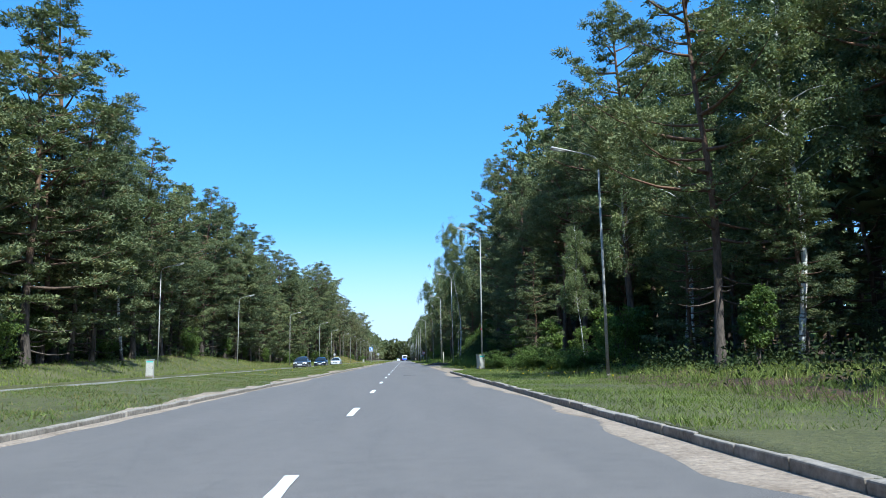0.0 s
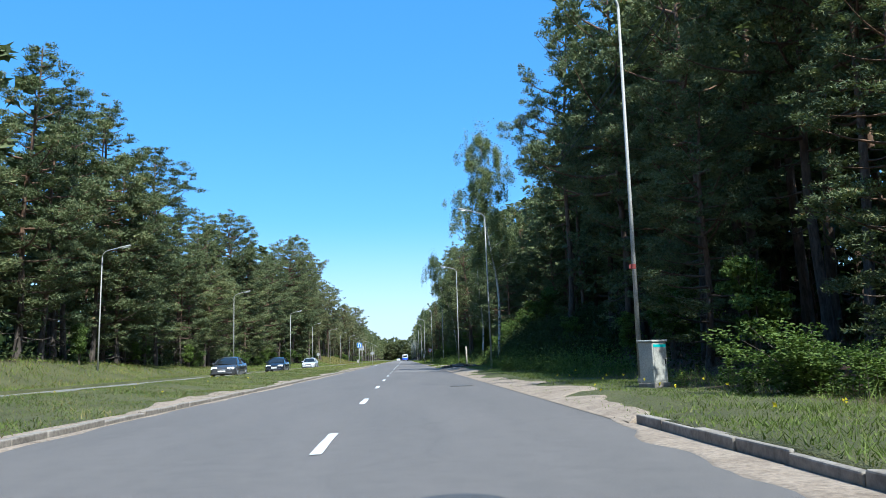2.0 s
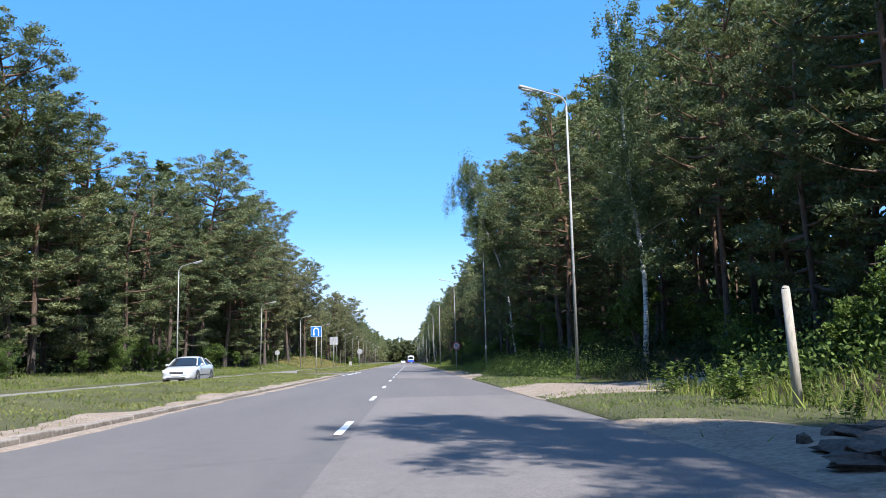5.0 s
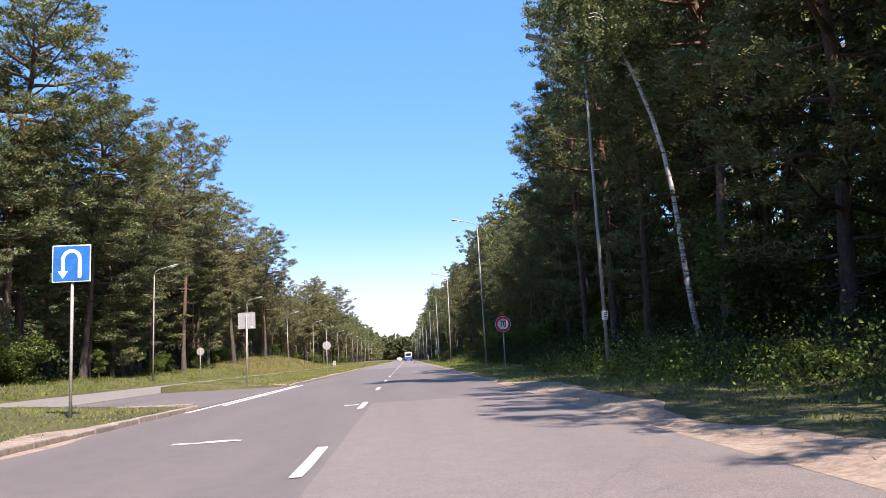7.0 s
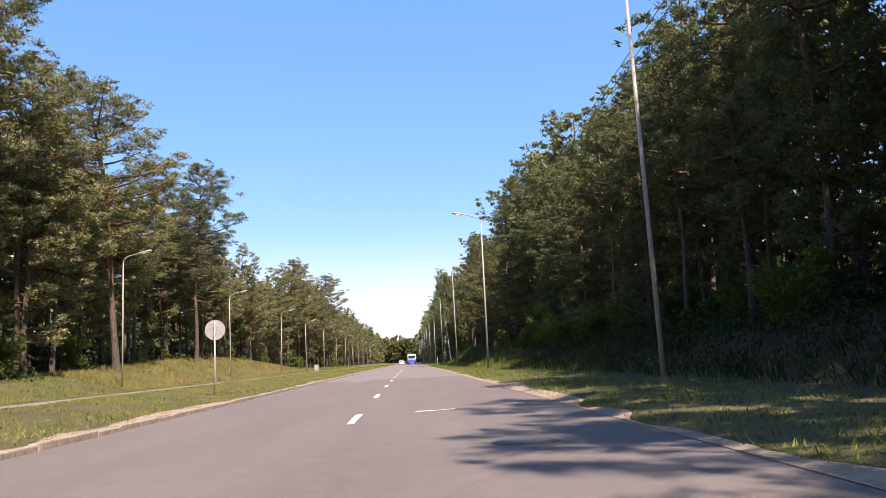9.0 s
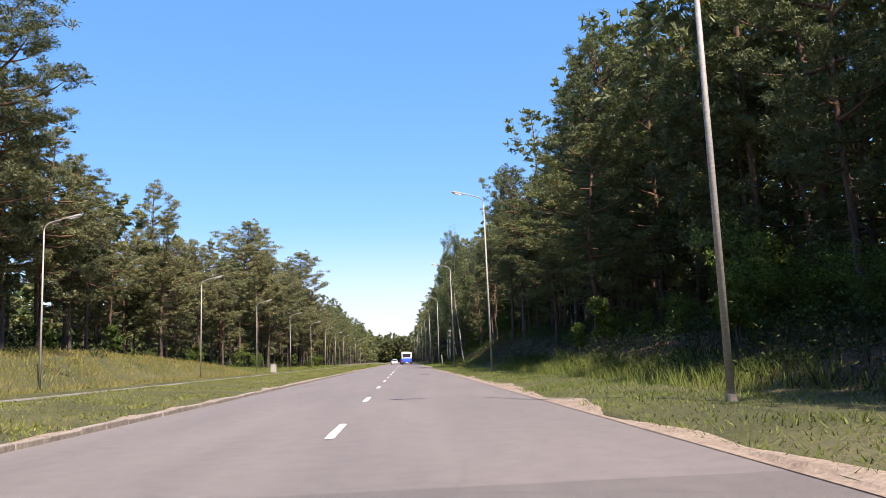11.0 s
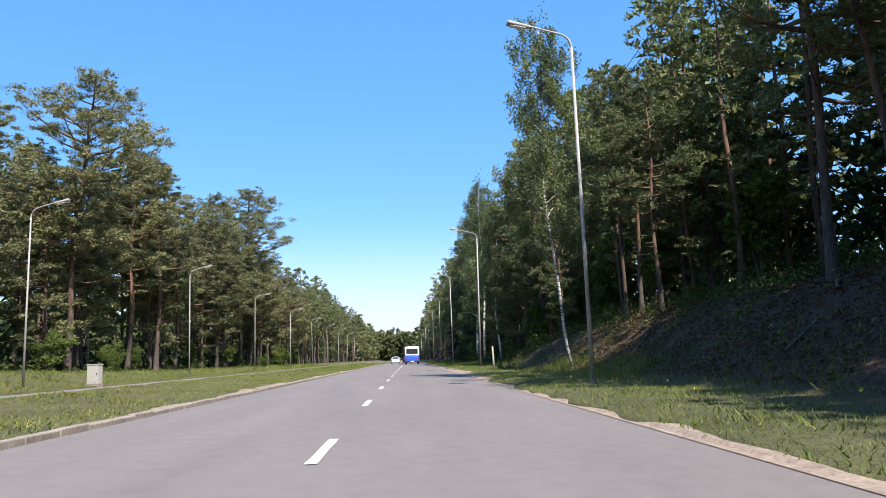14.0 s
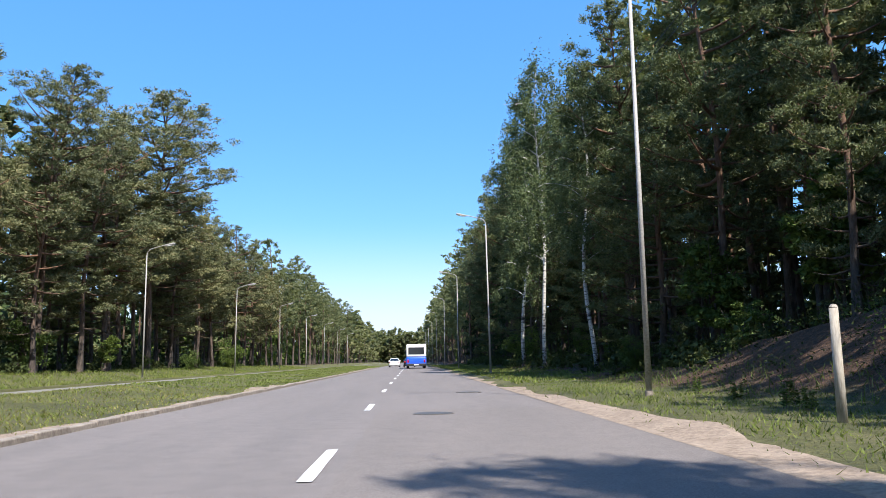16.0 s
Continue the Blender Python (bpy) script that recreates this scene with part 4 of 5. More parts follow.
woods("woods_east", "deep pine wood on the bank behind the forest edge", spots, MID, M_NEEDLE)
spots = []
for x0 in (-21.5, -25, -30, -37, 10.5, 14, 19, 26):
    for k in range(80):
        if k % 2 and k > 24 or k % 2 and abs(x0 + 6) > 18 or k % 4 == 3 and k > 50:
            continue
        y = 418 + k * 4.6 + wr.uniform(-2, 2)
        spots.append((x0 + wr.uniform(-1.5, 1.5), y, wr.uniform(15.5, 20.5) if x0 < 0 else wr.uniform(17, 24), wr.uniform(0, 6.28)))
for k in range(60):
    spots.append((wr.uniform(-24, 18), wr.uniform(793, 830), wr.uniform(14, 21), wr.uniform(0, 6.28)))
for k in range(90):
    spots.append((wr.uniform(-60, 60), wr.uniform(790, 850), wr.uniform(16, 23), wr.uniform(0, 6.28)))
for k in range(60):
    spots.append((wr.choice((-1, 1)) * wr.uniform(14, 70), wr.uniform(-110, -45), wr.uniform(16, 22), wr.uniform(0, 6.28)))
for x0 in (29,):
    for k in range(88):
        y = -30 + k * 5.2 + wr.uniform(-2, 2)
        spots.append((x0 + wr.uniform(-2, 2), y, max(9, skyline(RIGHT_TOPS + RIGHT_FAR, y) * wr.uniform(0.8, 1.05) - 2), wr.uniform(0, 6.28)))
for x0 in (-46,):
    for k in range(60):
        y = -30 + k * 7.5 + wr.uniform(-2, 2)
        spots.append((x0 + wr.uniform(-2, 2), y, skyline(LEFT_TOPS, y) * wr.uniform(0.8, 1.05), wr.uniform(0, 6.28)))
nearby = [s for s in spots if 410 < s[1] < 560 and s[2] > 14 and -32 < s[0] < 22]
spots = [s for s in spots if s not in nearby]
AHEAD = [pine(70 + k, 20, (0.3, 0.12, 0.4)[k], 3.9, 1300, (0.46, 0.20), limbs=26, dead=0, sides=4, core=3, core_leaf=(0.62, 0.36)) for k in range(3)]
woods("woods_ahead", "pine wood lining the road further on", nearby, AHEAD, M_NEEDLE_HAZE)
closing = [s for s in spots if s[1] > 780]
spots = [s for s in spots if s not in closing]
CLOSING = [pine(64 + k, 20, 0.15, 4.2, 300, (1.3, 0.7), limbs=16, dead=0, sides=4, core=2, core_leaf=(2.0, 1.3)) for k in range(3)]
woods("woods_far", "sunlit trees closing the end of the road", closing, CLOSING, M_NEEDLE_HAZE)
woods("woods_far", "distant pine wood along the road", spots, FAR, M_NEEDLE_HAZE)

# ---- undergrowth and grass ----
def undergrowth(name, label, x0, x1, y0, y1, count, seed, leaf=(0.24, 0.15), mat=None, full=False):
    r = np.random.default_rng(seed)
    n = count
    cx, cy = r.uniform(x0, x1, n // 40), r.uniform(y0, y1, n // 40)
    w = r.integers(0, len(cx), n)
    size = r.uniform(0.3, 1.0, len(cx))[w]
    x, y = cx[w] + r.normal(0, 0.55, n) * size, cy[w] + r.normal(0, 0.55, n) * size
    z = ground_z(x, y) + np.abs(r.normal(0, 0.55, n)) * size + 0.05
    v, f = leaf_tris(np.stack([x, y, z], 1), r.normal(size=(n, 3)) + [0, 0, 0.4], leaf[0], leaf[1], r, 0.2, full)
    return stuff(new(name, np_mesh(name, v, f, [mat or M_SHADELEAF])), label, "undergrowth")


undergrowth("undergrowth_west", "low brush under the pines, leaves coloured dark for shade", -32, -20.5, -10, 420, 26000, 1)
undergrowth("undergrowth_east", "low brush and saplings on the shaded bank", 8.2, 14, -10, 240, 34000, 2, (0.12, 0.07), None, True)
undergrowth("undergrowth_east", "low brush and saplings up on the bank", 14, 30, -10, 420, 26000, 3)
undergrowth("undergrowth_east", "scattered seedlings on the needle-strewn slope", 8.0, 16, 236, 325, 9000, 25, (0.09, 0.055), M_BUSHLEAF)
undergrowth("undergrowth_east", "low leafy patches on the needle-strewn slope, coloured dark for shade", 7.2, 18, 236, 277, 34000, 27, (0.085, 0.05))
undergrowth("undergrowth_east", "low leafy patches along the top of the bank, coloured dark for shade", 10.5, 18, 277, 325, 18000, 28, (0.085, 0.05))
undergrowth("undergrowth_east", "low brush under the far trees", 8.2, 14, 325, 420, 12000, 26)
undergrowth("undergrowth_east", "fresh green brush on the sunny flank of the mound", 7.6, 12.5, 106, 117, 16000, 29, (0.11, 0.07), M_BUSHLEAF, True)

M_LITTER = leaf_material("brown_litter", (0.050, 0.027, 0.015), (0.21, 0.115, 0.06), 0.1)


def litter(x0, x1, y0, y1, count, seed):
    r = np.random.default_rng(seed)
    x, y = r.uniform(x0, x1, count), r.uniform(y0, y1, count)
    heap = np.clip(wave(x, y, 2.6), 0, 1)
    c = np.stack([x, y, ground_z(x, y) + 0.01 + r.uniform(0, 0.12, count) * heap], 1)
    v, f = leaf_tris(c, r.normal(size=(count, 3)) * [1, 1, 0.3], 0.16, 0.05, r, 0.5)
    return stuff(new("needle_litter", np_mesh("needle_litter", v, f, [M_LITTER])), "brown needles, bark and twigs strewn over the bank", "litter")


litter(7.0, 13.0, 280, 306, 13000, 36)
undergrowth("undergrowth_east", "sparse low leaves over brown needle litter, coloured dark for shade", 7.4, 10.5, 277, 325, 8000, 34, (0.075, 0.045))
undergrowth("undergrowth_east", "low leafy weeds along the shaded verge", 5.2, 8.4, 126, 168, 20000, 23, (0.070, 0.045), M_BUSHLEAF, True)
undergrowth("undergrowth_east", "leafy weeds at the foot of the bank", 6.0, 8.6, 66, 96, 18000, 24, (0.075, 0.045), M_BUSHLEAF, True)
undergrowth("undergrowth_east", "ferns crowding the flank of the mound, coloured dark for shade", 7.2, 12.5, 78, 106, 30000, 35, (0.16, 0.085), None, True)
undergrowth("undergrowth_east", "ferns and brush on the shaded slope", 7.2, 16, 85, 235, 50000, 4, (0.105, 0.055), None, True)


def brush(name, label, x0, x1, y0, y1, tall, count, seed, leaf=(1.3, 0.8), mat=None):
    """Leaf mass added deep in the wood to hide sky gaps, spruce-dark by default."""
    r = np.random.default_rng(seed)
    x, y = r.uniform(x0, x1, count), r.uniform(y0, y1, count)
    z = ground_z(x, y) + r.uniform(0.1, 1, count) ** 1.4 * tall * (1 + 0.45 * wave(x, y, 0.25))
    v, f = leaf_tris(np.stack([x, y, z], 1), r.normal(size=(count, 3)), leaf[0], leaf[1], r)
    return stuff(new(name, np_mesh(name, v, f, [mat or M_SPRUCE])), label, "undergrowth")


# added dark masses standing in for the gloom between the trunks
brush("brush_west", "dark leaf filler closing the sky gaps deep among the pines", -60, -40, -40, 520, 9.0, 30000, 5, (1.7, 1.0))
brush("brush_west", "dark leaf filler between the pine trunks", -36, -27, -20, 420, 1.9, 15000, 6, (0.6, 0.35))
brush("brush_east", "dark leaf filler closing the sky gaps deep among the pines", 40, 56, -40, 520, 9.0, 26000, 7, (1.7, 1.0))
brush("brush_far", "young growth along the distant road", -52, -25, 418, 800, 6.0, 11000, 8, (1.5, 0.9), M_BUSHLEAF)
brush("brush_far", "young growth along the distant road", 14, 36, 418, 800, 6.0, 10000, 9, (1.5, 0.9), M_BUSHLEAF)
brush("brush_far", "young growth closing the end of the road", -60, 60, 800, 830, 6.0, 6000, 10, (1.6, 1.0), M_BUSHLEAF)
brush("brush_east", "dark leaf filler between the trunks on the bank", 20, 30, 60, 420, 6.0, 26000, 14, (0.75, 0.45))


def grass(name, label, x0, x1, y0, y1, per_m2, height, seed, lean=0.35, wide=0.028):
    r = np.random.default_rng(seed)
    n = int((x1 - x0) * (y1 - y0) * per_m2)
    x, y = r.uniform(x0, x1, n), r.uniform(y0, y1, n)
    keep = (wave(x, y, 0.8) + r.normal(0, 0.5, n) > -0.55) & ~((y > 156) & (y < 171) & (x < -4.5) & (x > -16)) & ~((x > 2) & (x < 5) & (y > 86) & (y < 106) & (r.uniform(size=n) < 0.6)) & ~((x > 2) & (y > 117) & (y < 122.5) & (r.uniform(size=n) < 0.9))
    sandy = np.zeros(n, bool)
    for edge, ya, yb in ((4.5, 51, 83), (5.0, 83, 109), (4.1, 137, 161), (3.7, 298, 329)):
        sandy |= (x > 2) & (x < edge) & (y > ya) & (y < yb)
    keep &= ~(sandy & (r.uniform(size=n) < 0.88))
    x, y = x[keep], y[keep]
    n = len(x)
    hh = height * r.uniform(0.5, 1.5, n) * (1 + 0.45 * wave(x, y, 0.5))
    tilt = r.normal(0, lean, (n, 2))
    base = np.stack([x, y, ground_z(x, y) - 0.01], 1)
    th = r.uniform(0, 3.14, n)
    side = np.stack([np.cos(th), np.sin(th), 0 * th], 1) * (wide * r.uniform(0.6, 1.6, n))[:, None]
    tip = base + np.stack([tilt[:, 0], tilt[:, 1], np.ones(n)], 1) * hh[:, None]
    v = np.stack([base + side, base - side, tip], 1).reshape(-1, 3)
    return stuff(new(name, np_mesh(name, v, np.arange(3 * n).reshape(-1, 3), [M_GRASS])), label, "grass")


grass("grass_median", "mown grass on the median", MEDIAN + 0.05, LEFT - 0.25, 8, 110, 240, 0.042, 11, 0.8, 0.008)
grass("grass_median", "mown grass on the median", MEDIAN + 0.05, LEFT - 0.25, 110, 330, 96, 0.05, 12, 0.8, 0.012)
grass("grass_median", "mown grass on the median", MEDIAN + 0.05, LEFT - 0.25, 330, 440, 60, 0.055, 13, 0.7, 0.03)
grass("grass_verge", "green grass along the verge", RIGHT + 0.1, 8.5, 8, 85, 290, 0.055, 14, 0.7, 0.008)
grass("grass_verge", "rough grass along the shaded verge", RIGHT + 0.1, 7.0, 85, 330, 145, 0.062, 15, 0.65, 0.010)
grass("grass_verge", "rough grass along the verge", RIGHT + 0.7, 8.5, 330, 440, 50, 0.08, 16, 0.6, 0.03)
grass("grass_verge", "lush grass between the verge and the trees", 8.4, 13.5, 8, 48, 210, 0.15, 44, 0.6, 0.011)
grass("grass_tall", "tall uncut grass and weeds below the trees", 6.6, 8.3, 5, 330, 26, 0.26, 17, 0.45, 0.010)
grass("grass_tall", "tall uncut grass beyond the far carriageway", -22.5, FAR_EDGE - 0.3, 5, 430, 46, 0.14, 18, 0.6, 0.018)


grass("grass_tall", "thick tall grass at the foot of the bank", 6.1, 8.4, 226, 264, 120, 0.34, 31, 0.4, 0.009)
grass("grass_tall", "thick tall grass round the birch", 6.0, 7.8, 290, 306, 150, 0.24, 32, 0.4, 0.0075)
grass_of_bank = grass("grass_tall", "rank grass up the bank, blades coloured dark for shade", 6.9, 11.5, 122, 236, 62, 0.30, 41, 0.5, 0.016)
# blades get the dark leaf colour, painting the bank's shade into the grass
grass_of_bank.data.materials[0] = M_SHADELEAF
grass("grass_tall", "rank weeds beside the sandy track", 5.6, 8.0, 106, 118, 70, 0.30, 33, 0.4, 0.012)


def grass_of(ob, mat):
    ob.data.materials[0] = mat


grass_of(grass("grass_dry", "dry stalks scattered over the median", MEDIAN + 0.05, LEFT - 0.3, 8, 330, 30, 0.075, 21, 0.7, 0.009), M_DRY)
grass_of(grass("grass_dry", "tall straw-coloured grass on the sunny mound", -22.8, FAR_EDGE - 0.3, 222, 300, 42, 0.26, 19, 0.45, 0.016), M_DRY)
grass_of(grass("grass_dry", "yellowing tall grass at the foot of the bank", 5.6, 8.6, 286, 306, 40, 0.22, 43, 0.5, 0.007), M_DRY)
grass_of(grass("grass_dry", "tall straw-coloured grass below the trees", -21.5, FAR_EDGE - 0.6, 62, 132, 12, 0.22, 20, 0.5, 0.014), M_DRY)


def flower_patch(x0, x1, y0, y1, count, seed):
    r = np.random.default_rng(seed)
    x, y = r.uniform(x0, x1, count), r.uniform(y0, y1, count)
    c = np.stack([x, y, ground_z(x, y) + r.uniform(0.14, 0.3, count)], 1)
    c = np.repeat(c, 5, 0) + r.normal(0, 0.012, (count * 5, 3))
    v, f = leaf_tris(c, r.normal(size=c.shape) + [0, 0, 0.4], 0.04, 0.036, r)
    stuff(new("dandelions", np_mesh("dandelions", v, f, [M_YELLOW])), "yellow dandelions in the grass", "flowers")


flower_patch(3.8, 7.5, 20, 66, 42, 3)
flower_patch(-9.5, -6.5, 30, 75, 26, 4)
flower_patch(4.2, 7.0, 262, 300, 14, 5)

for x, y, h in ((11.7, 43.4, 3.8), (11.2, 36.0, 3.4), (8.9, 44.5, 3.4), (9.4, 66, 3.6), (8.8, 250, 1.9), (8.8, 232, 2.6), (9.0, 246, 2.8)):
    shrubs.plant(1, x, y, h, 4.0, y * 13 % 360, 1.1)
weeds = Grove([
    tree_thing("weed_clump", stalks(51, 1.0), M_TWIG, M_BUSHLEAF, "tall leafy green weeds standing in the verge", "weeds", "weed clumps on the verge"),
    tree_thing("weed_clump", stalks(52, 1.0, 9, 38), M_TWIG, M_BUSHLEAF, "dense clump of leafy green weeds", "weeds", "weed clumps on the verge"),
])
wp = random.Random(31)
for x0, x1, y0, y1, n in ((5.3, 6.6, 78, 84, 9), (6.0, 7.4, 68, 78, 9), (5.4, 7.2, 108, 117, 9), (5.4, 7.0, 152, 172, 12), (6.2, 8.0, 236, 262, 14), (5.6, 7.2, 308, 320, 7), (6.0, 7.6, 46, 62, 8), (6.8, 7.8, 299, 304, 4)):
    for k in range(n):
        weeds.plant(k, wp.uniform(x0, x1), y0 + (y1 - y0) * (k + wp.uniform(0, 1)) / n, wp.uniform(0.45, 0.95) * (0.7 if y0 > 290 else 1), 1.0, wp.uniform(0, 360), wp.uniform(0.9, 1.5), 0.02)
# young broadleaf growth between the trunks on the bank
for x, y, h in ((13.6, 307, 5.0), (12.0, 312, 4.5), (14.2, 318, 7.0), (12.6, 325, 6.0), (15.6, 300, 6.0), (11.0, 330, 5.0), (9.8, 109, 2.6), (9.0, 111, 2.0), (10.6, 107, 2.8), (8.4, 113, 1.6), (11.2, 104.5, 3.0)):
    shrubs.plant((1, 0)[int(x * 10) % 2], x, y, h, 4.0, y * 17 % 360, 1.15)
# the dense bramble hedge on the right verge
for k in range(15):
    y = 36.5 + k * 1.15
    x = 7.8 + 0.8 * math.sin(k * 1.7) + 0.07 * (52 - y)
    shrubs.plant(2, x, y, 1.15 + 0.25 * math.sin(k * 2.3), 4.0, k * 47, 2.0)
for k in range(9):
    shrubs.plant(0 + 2 * (k % 2), 7.6 + 0.5 * math.sin(k * 2.1), 146 + 2.1 * k, 0.75 + 0.2 * math.sin(k * 1.3), 4.0, k * 61, 2.0)
for k in range(14):
    shrubs.plant((0, 2)[k % 2], 8.8 + 0.28 * k + 0.3 * math.sin(k * 2.0), 113 - 0.9 * k, 1.3 + 0.4 * (k % 3), 4.0, k * 53, 1.3)


# ---- street lamps ----
def street_lamp(bend_z, arm, arm_rise, mast_r, label, group, weathered=M_STEEL):
    top = tagged(new("street_lamp"), label, "lamp post", group)
    part("mast", rod((0, 0, -0.3), (0, 0, bend_z - 0.3), mast_r, mast_r * 0.55, 14), weathered, top, "", True)
    part("base_collar", rod((0, 0, -0.1), (0, 0, 0.12), mast_r * 1.5, mast_r * 1.25, 14), M_KERB, top, "concrete footing collar")
    s = 1 if arm > 0 else -1
    pts = []
    for k in range(6):
        a = radians(80 * k / 5)
        pts.append((s * 0.45 * (1 - math.cos(a)), 0, bend_z - 0.3 + 0.45 * math.sin(a)))
    pts.append((arm - s * 0.25, 0, bend_z + arm_rise - 0.03))
    v, f = tube(pts, np.linspace(mast_r * 0.55, mast_r * 0.42, len(pts)), 9)
    ob = part("arm", np_mesh("arm", v, f, [weathered]), None, top)
    ob.data.polygons.foreach_set("use_smooth", np.ones(len(f), bool))
    bm = bmesh.new()
    add_box(bm, (-0.36, -0.13, -0.06), (0.36, 0.13, 0.06), 0.045, 3)
    for v_ in bm.verts:
        if v_.co.x * s < -0.2:
            v_.co.y *= 0.55
            v_.co.z *= 0.7
    bmesh.ops.transform(bm, matrix=pose(arm + s * 0.02, 0, bend_z + arm_rise, 0, -s * 12, 0), verts=bm.verts)
    head = part("lamp_head", bm, M_STEEL, top, "grey lamp housing", True)
    lens = box((-0.22, -0.09, -0.09), (0.24, 0.09, -0.055), 0.02)
    bmesh.ops.transform(lens, matrix=pose(arm + s * 0.05, 0, bend_z + arm_rise, 0, -s * 12, 0), verts=lens.verts)
    part("lens", lens, M_LENS, head, "clear lamp glass")
    return top


lamp_r = street_lamp(10.45, -1.5, 0.42, 0.066, "tall galvanised street lamp with a curved arm over the road", "street lamps along the road")
lamp_l = street_lamp(8.1, 1.35, 0.38, 0.056, "slim galvanised street lamp across the median", "street lamps across the median")
first = True
for k, (x, y, dz) in enumerate([(7.73, 28.5, -1.95), (6.2, 59.7, 0.25), (6.1, 92.6, 0.35), (6.35, 127.2, 0.45), (6.35, 160.9, 0.2), (5.85, 192.5, -0.1), (5.15, 224.4, -0.5), (5.2, 257, -0.2),
        (5.1, 288.4, -0.5), (5.0, 319.5, -1.2), (5.0, 351, -0.8), (5.0, 382.5, -0.8), (5.0, 414, -0.8), (5.0, 445.5, -0.8), (5.0, 477, -0.8), (5.0, 508, -0.8), (5.0, 540, -0.8)]):
    m = pose(x, y, float(ground_z(x, y)) + 0.0, 0.4 * math.sin(k * 3.1), 0.5 * math.sin(k * 2.3), 2 * math.sin(k))
    m = m @ Matrix.Diagonal((1, 1, (10.45 + dz) / 10.45, 1))
    if first:
        lamp_r.matrix_basis, first = m, False
    else:
        copy_thing(lamp_r, m @ Matrix.Diagonal([1 / c for c in lamp_r.scale] + [1]))
first = True
for k, (x, y) in enumerate([(-18.8, 59.5), (-19.0, 88.5), (-17.9, 121.5), (-16.9, 155.4), (-18.2, 193.4), (-17.5, 223), (-17.2, 250), (-16.8, 277.1), (-17.0, 302.4), (-16.7, 327), (-16.7, 352),
        (-16.7, 377), (-16.7, 402), (-16.7, 427), (-16.7, 452), (-16.7, 480), (-16.7, 508)]):
    m = pose(x, y, 0.12, 0.4 * math.sin(k * 2.7), 0.5 * math.sin(k * 1.9), 3 * math.sin(k * 1.3))
    if first:
        lamp_l.matrix_basis, first = m, False
    else:
        copy_thing(lamp_l, m)


M_TRIM0 = material("cable_rubber", (0.02, 0.02, 0.02), 0.6)
# two overhead cables that run along the wood
for dx in (0.0, 0.32):
    pts = []
    for k in range(61):
        y = 62 + k * 4.5
        pts.append((8.6 + dx, y, 11.75 - 0.35 * math.sin(math.pi * ((y - 62) % 45) / 45)))
    v, f = tube(pts, np.full(len(pts), 0.014), 5)
    tagged(new("overhead_cable", np_mesh("overhead_cable", v, f, [M_TRIM0])), "thin black overhead cable strung along the trees", "cable", "overhead cables")


# ---- road signs ----
def text_mesh(body, size, at, mat, name, parent):
    cu = bpy.data.curves.new(name, "FONT")
    cu.body, cu.size, cu.align_x, cu.align_y, cu.extrude = body, size, "CENTER", "CENTER", 0.001
    cu.offset = 0.006
    tmp = bpy.data.objects.new(name, cu)
    me = bpy.data.meshes.new_from_object(tmp)
    bpy.data.objects.remove(tmp)
    me.transform(pose(*at, 90, 0, 0))
    me.materials.clear()
    me.materials.append(mat)
    ob = new(name, me)
    ob.parent = parent
    return ob


def sign_post(top, zc, z0=-0.4):
    part("post", rod((0, 0.05, z0), (0, 0.05, zc + 0.3), 0.03, 0.03, 10), M_STEEL, top, "galvanised steel post", True)
    part("clamp", box((-0.045, 0.002, zc - 0.175), (0.045, 0.083, zc - 0.15), 0.004), M_STEEL, top)
    part("clamp", box((-0.045, 0.002, zc + 0.13), (0.045, 0.083, zc + 0.155), 0.004), M_STEEL, top)


speed_sign = tagged(new("speed_sign"), "round red-rimmed speed limit sign on a steel post", "road sign")
speed_sign.matrix_basis = pose(4.65, 172.6, 0.12, 0, 0, 3)
sign_post(speed_sign, 2.17)
plate = part("plate", rod((0, 0.0, 2.17), (0, -0.012, 2.17), 0.365, 0.365, 48), M_WHITE, speed_sign, "white edged round plate")
part("rim", rod((0, -0.010, 2.17), (0, -0.015, 2.17), 0.350, 0.350, 48), M_RED, plate, "red rim")
part("face", rod((0, -0.013, 2.17), (0, -0.018, 2.17), 0.255, 0.255, 44), M_WHITE, plate, "white centre")
digits = text_mesh("70", 0.42, (0, -0.0195, 2.165), M_BLACK, "numerals", plate)
digits.scale = (0.74, 1, 1)

turn_sign = tagged(new("turn_sign"), "blue square sign with a white u-turn arrow", "road sign")
turn_sign.matrix_basis = pose(-6.46, 152.6, 0.12, 0, 0, 2)
sign_post(turn_sign, 3.03)
plate = part("plate", box((-0.37, -0.012, 2.66), (0.37, 0.0, 3.40), 0.005), M_WHITE, turn_sign, "white border")
part("face", box((-0.35, -0.016, 2.68), (0.35, -0.011, 3.38), 0.002), M_BLUE, plate, "blue face")
bm = bmesh.new()
arc = [(-0.16, 2.86)] + [(-0.16 * math.cos(math.pi * k / 12), 3.12 + 0.16 * math.sin(math.pi * k / 12)) for k in range(13)] + [(0.16, 2.74)]
for (xa, za), (xb, zb) in zip(arc, arc[1:]):
    d = Vector((xb - xa, 0, zb - za)).normalized()
    nrm = Vector((-d.z, 0, d.x)) * 0.036
    a, b = Vector((xa, -0.018, za)), Vector((xb, -0.018, zb))
    bm.faces.new([bm.verts.new(p) for p in (a + nrm, a - nrm, b - nrm, b + nrm)])
bm.faces.new([bm.verts.new(p) for p in ((-0.26, -0.018, 2.88), (-0.16, -0.018, 2.73), (-0.06, -0.018, 2.88))])
part("arrow", bm, M_WHITE, plate, "white u-turn arrow")

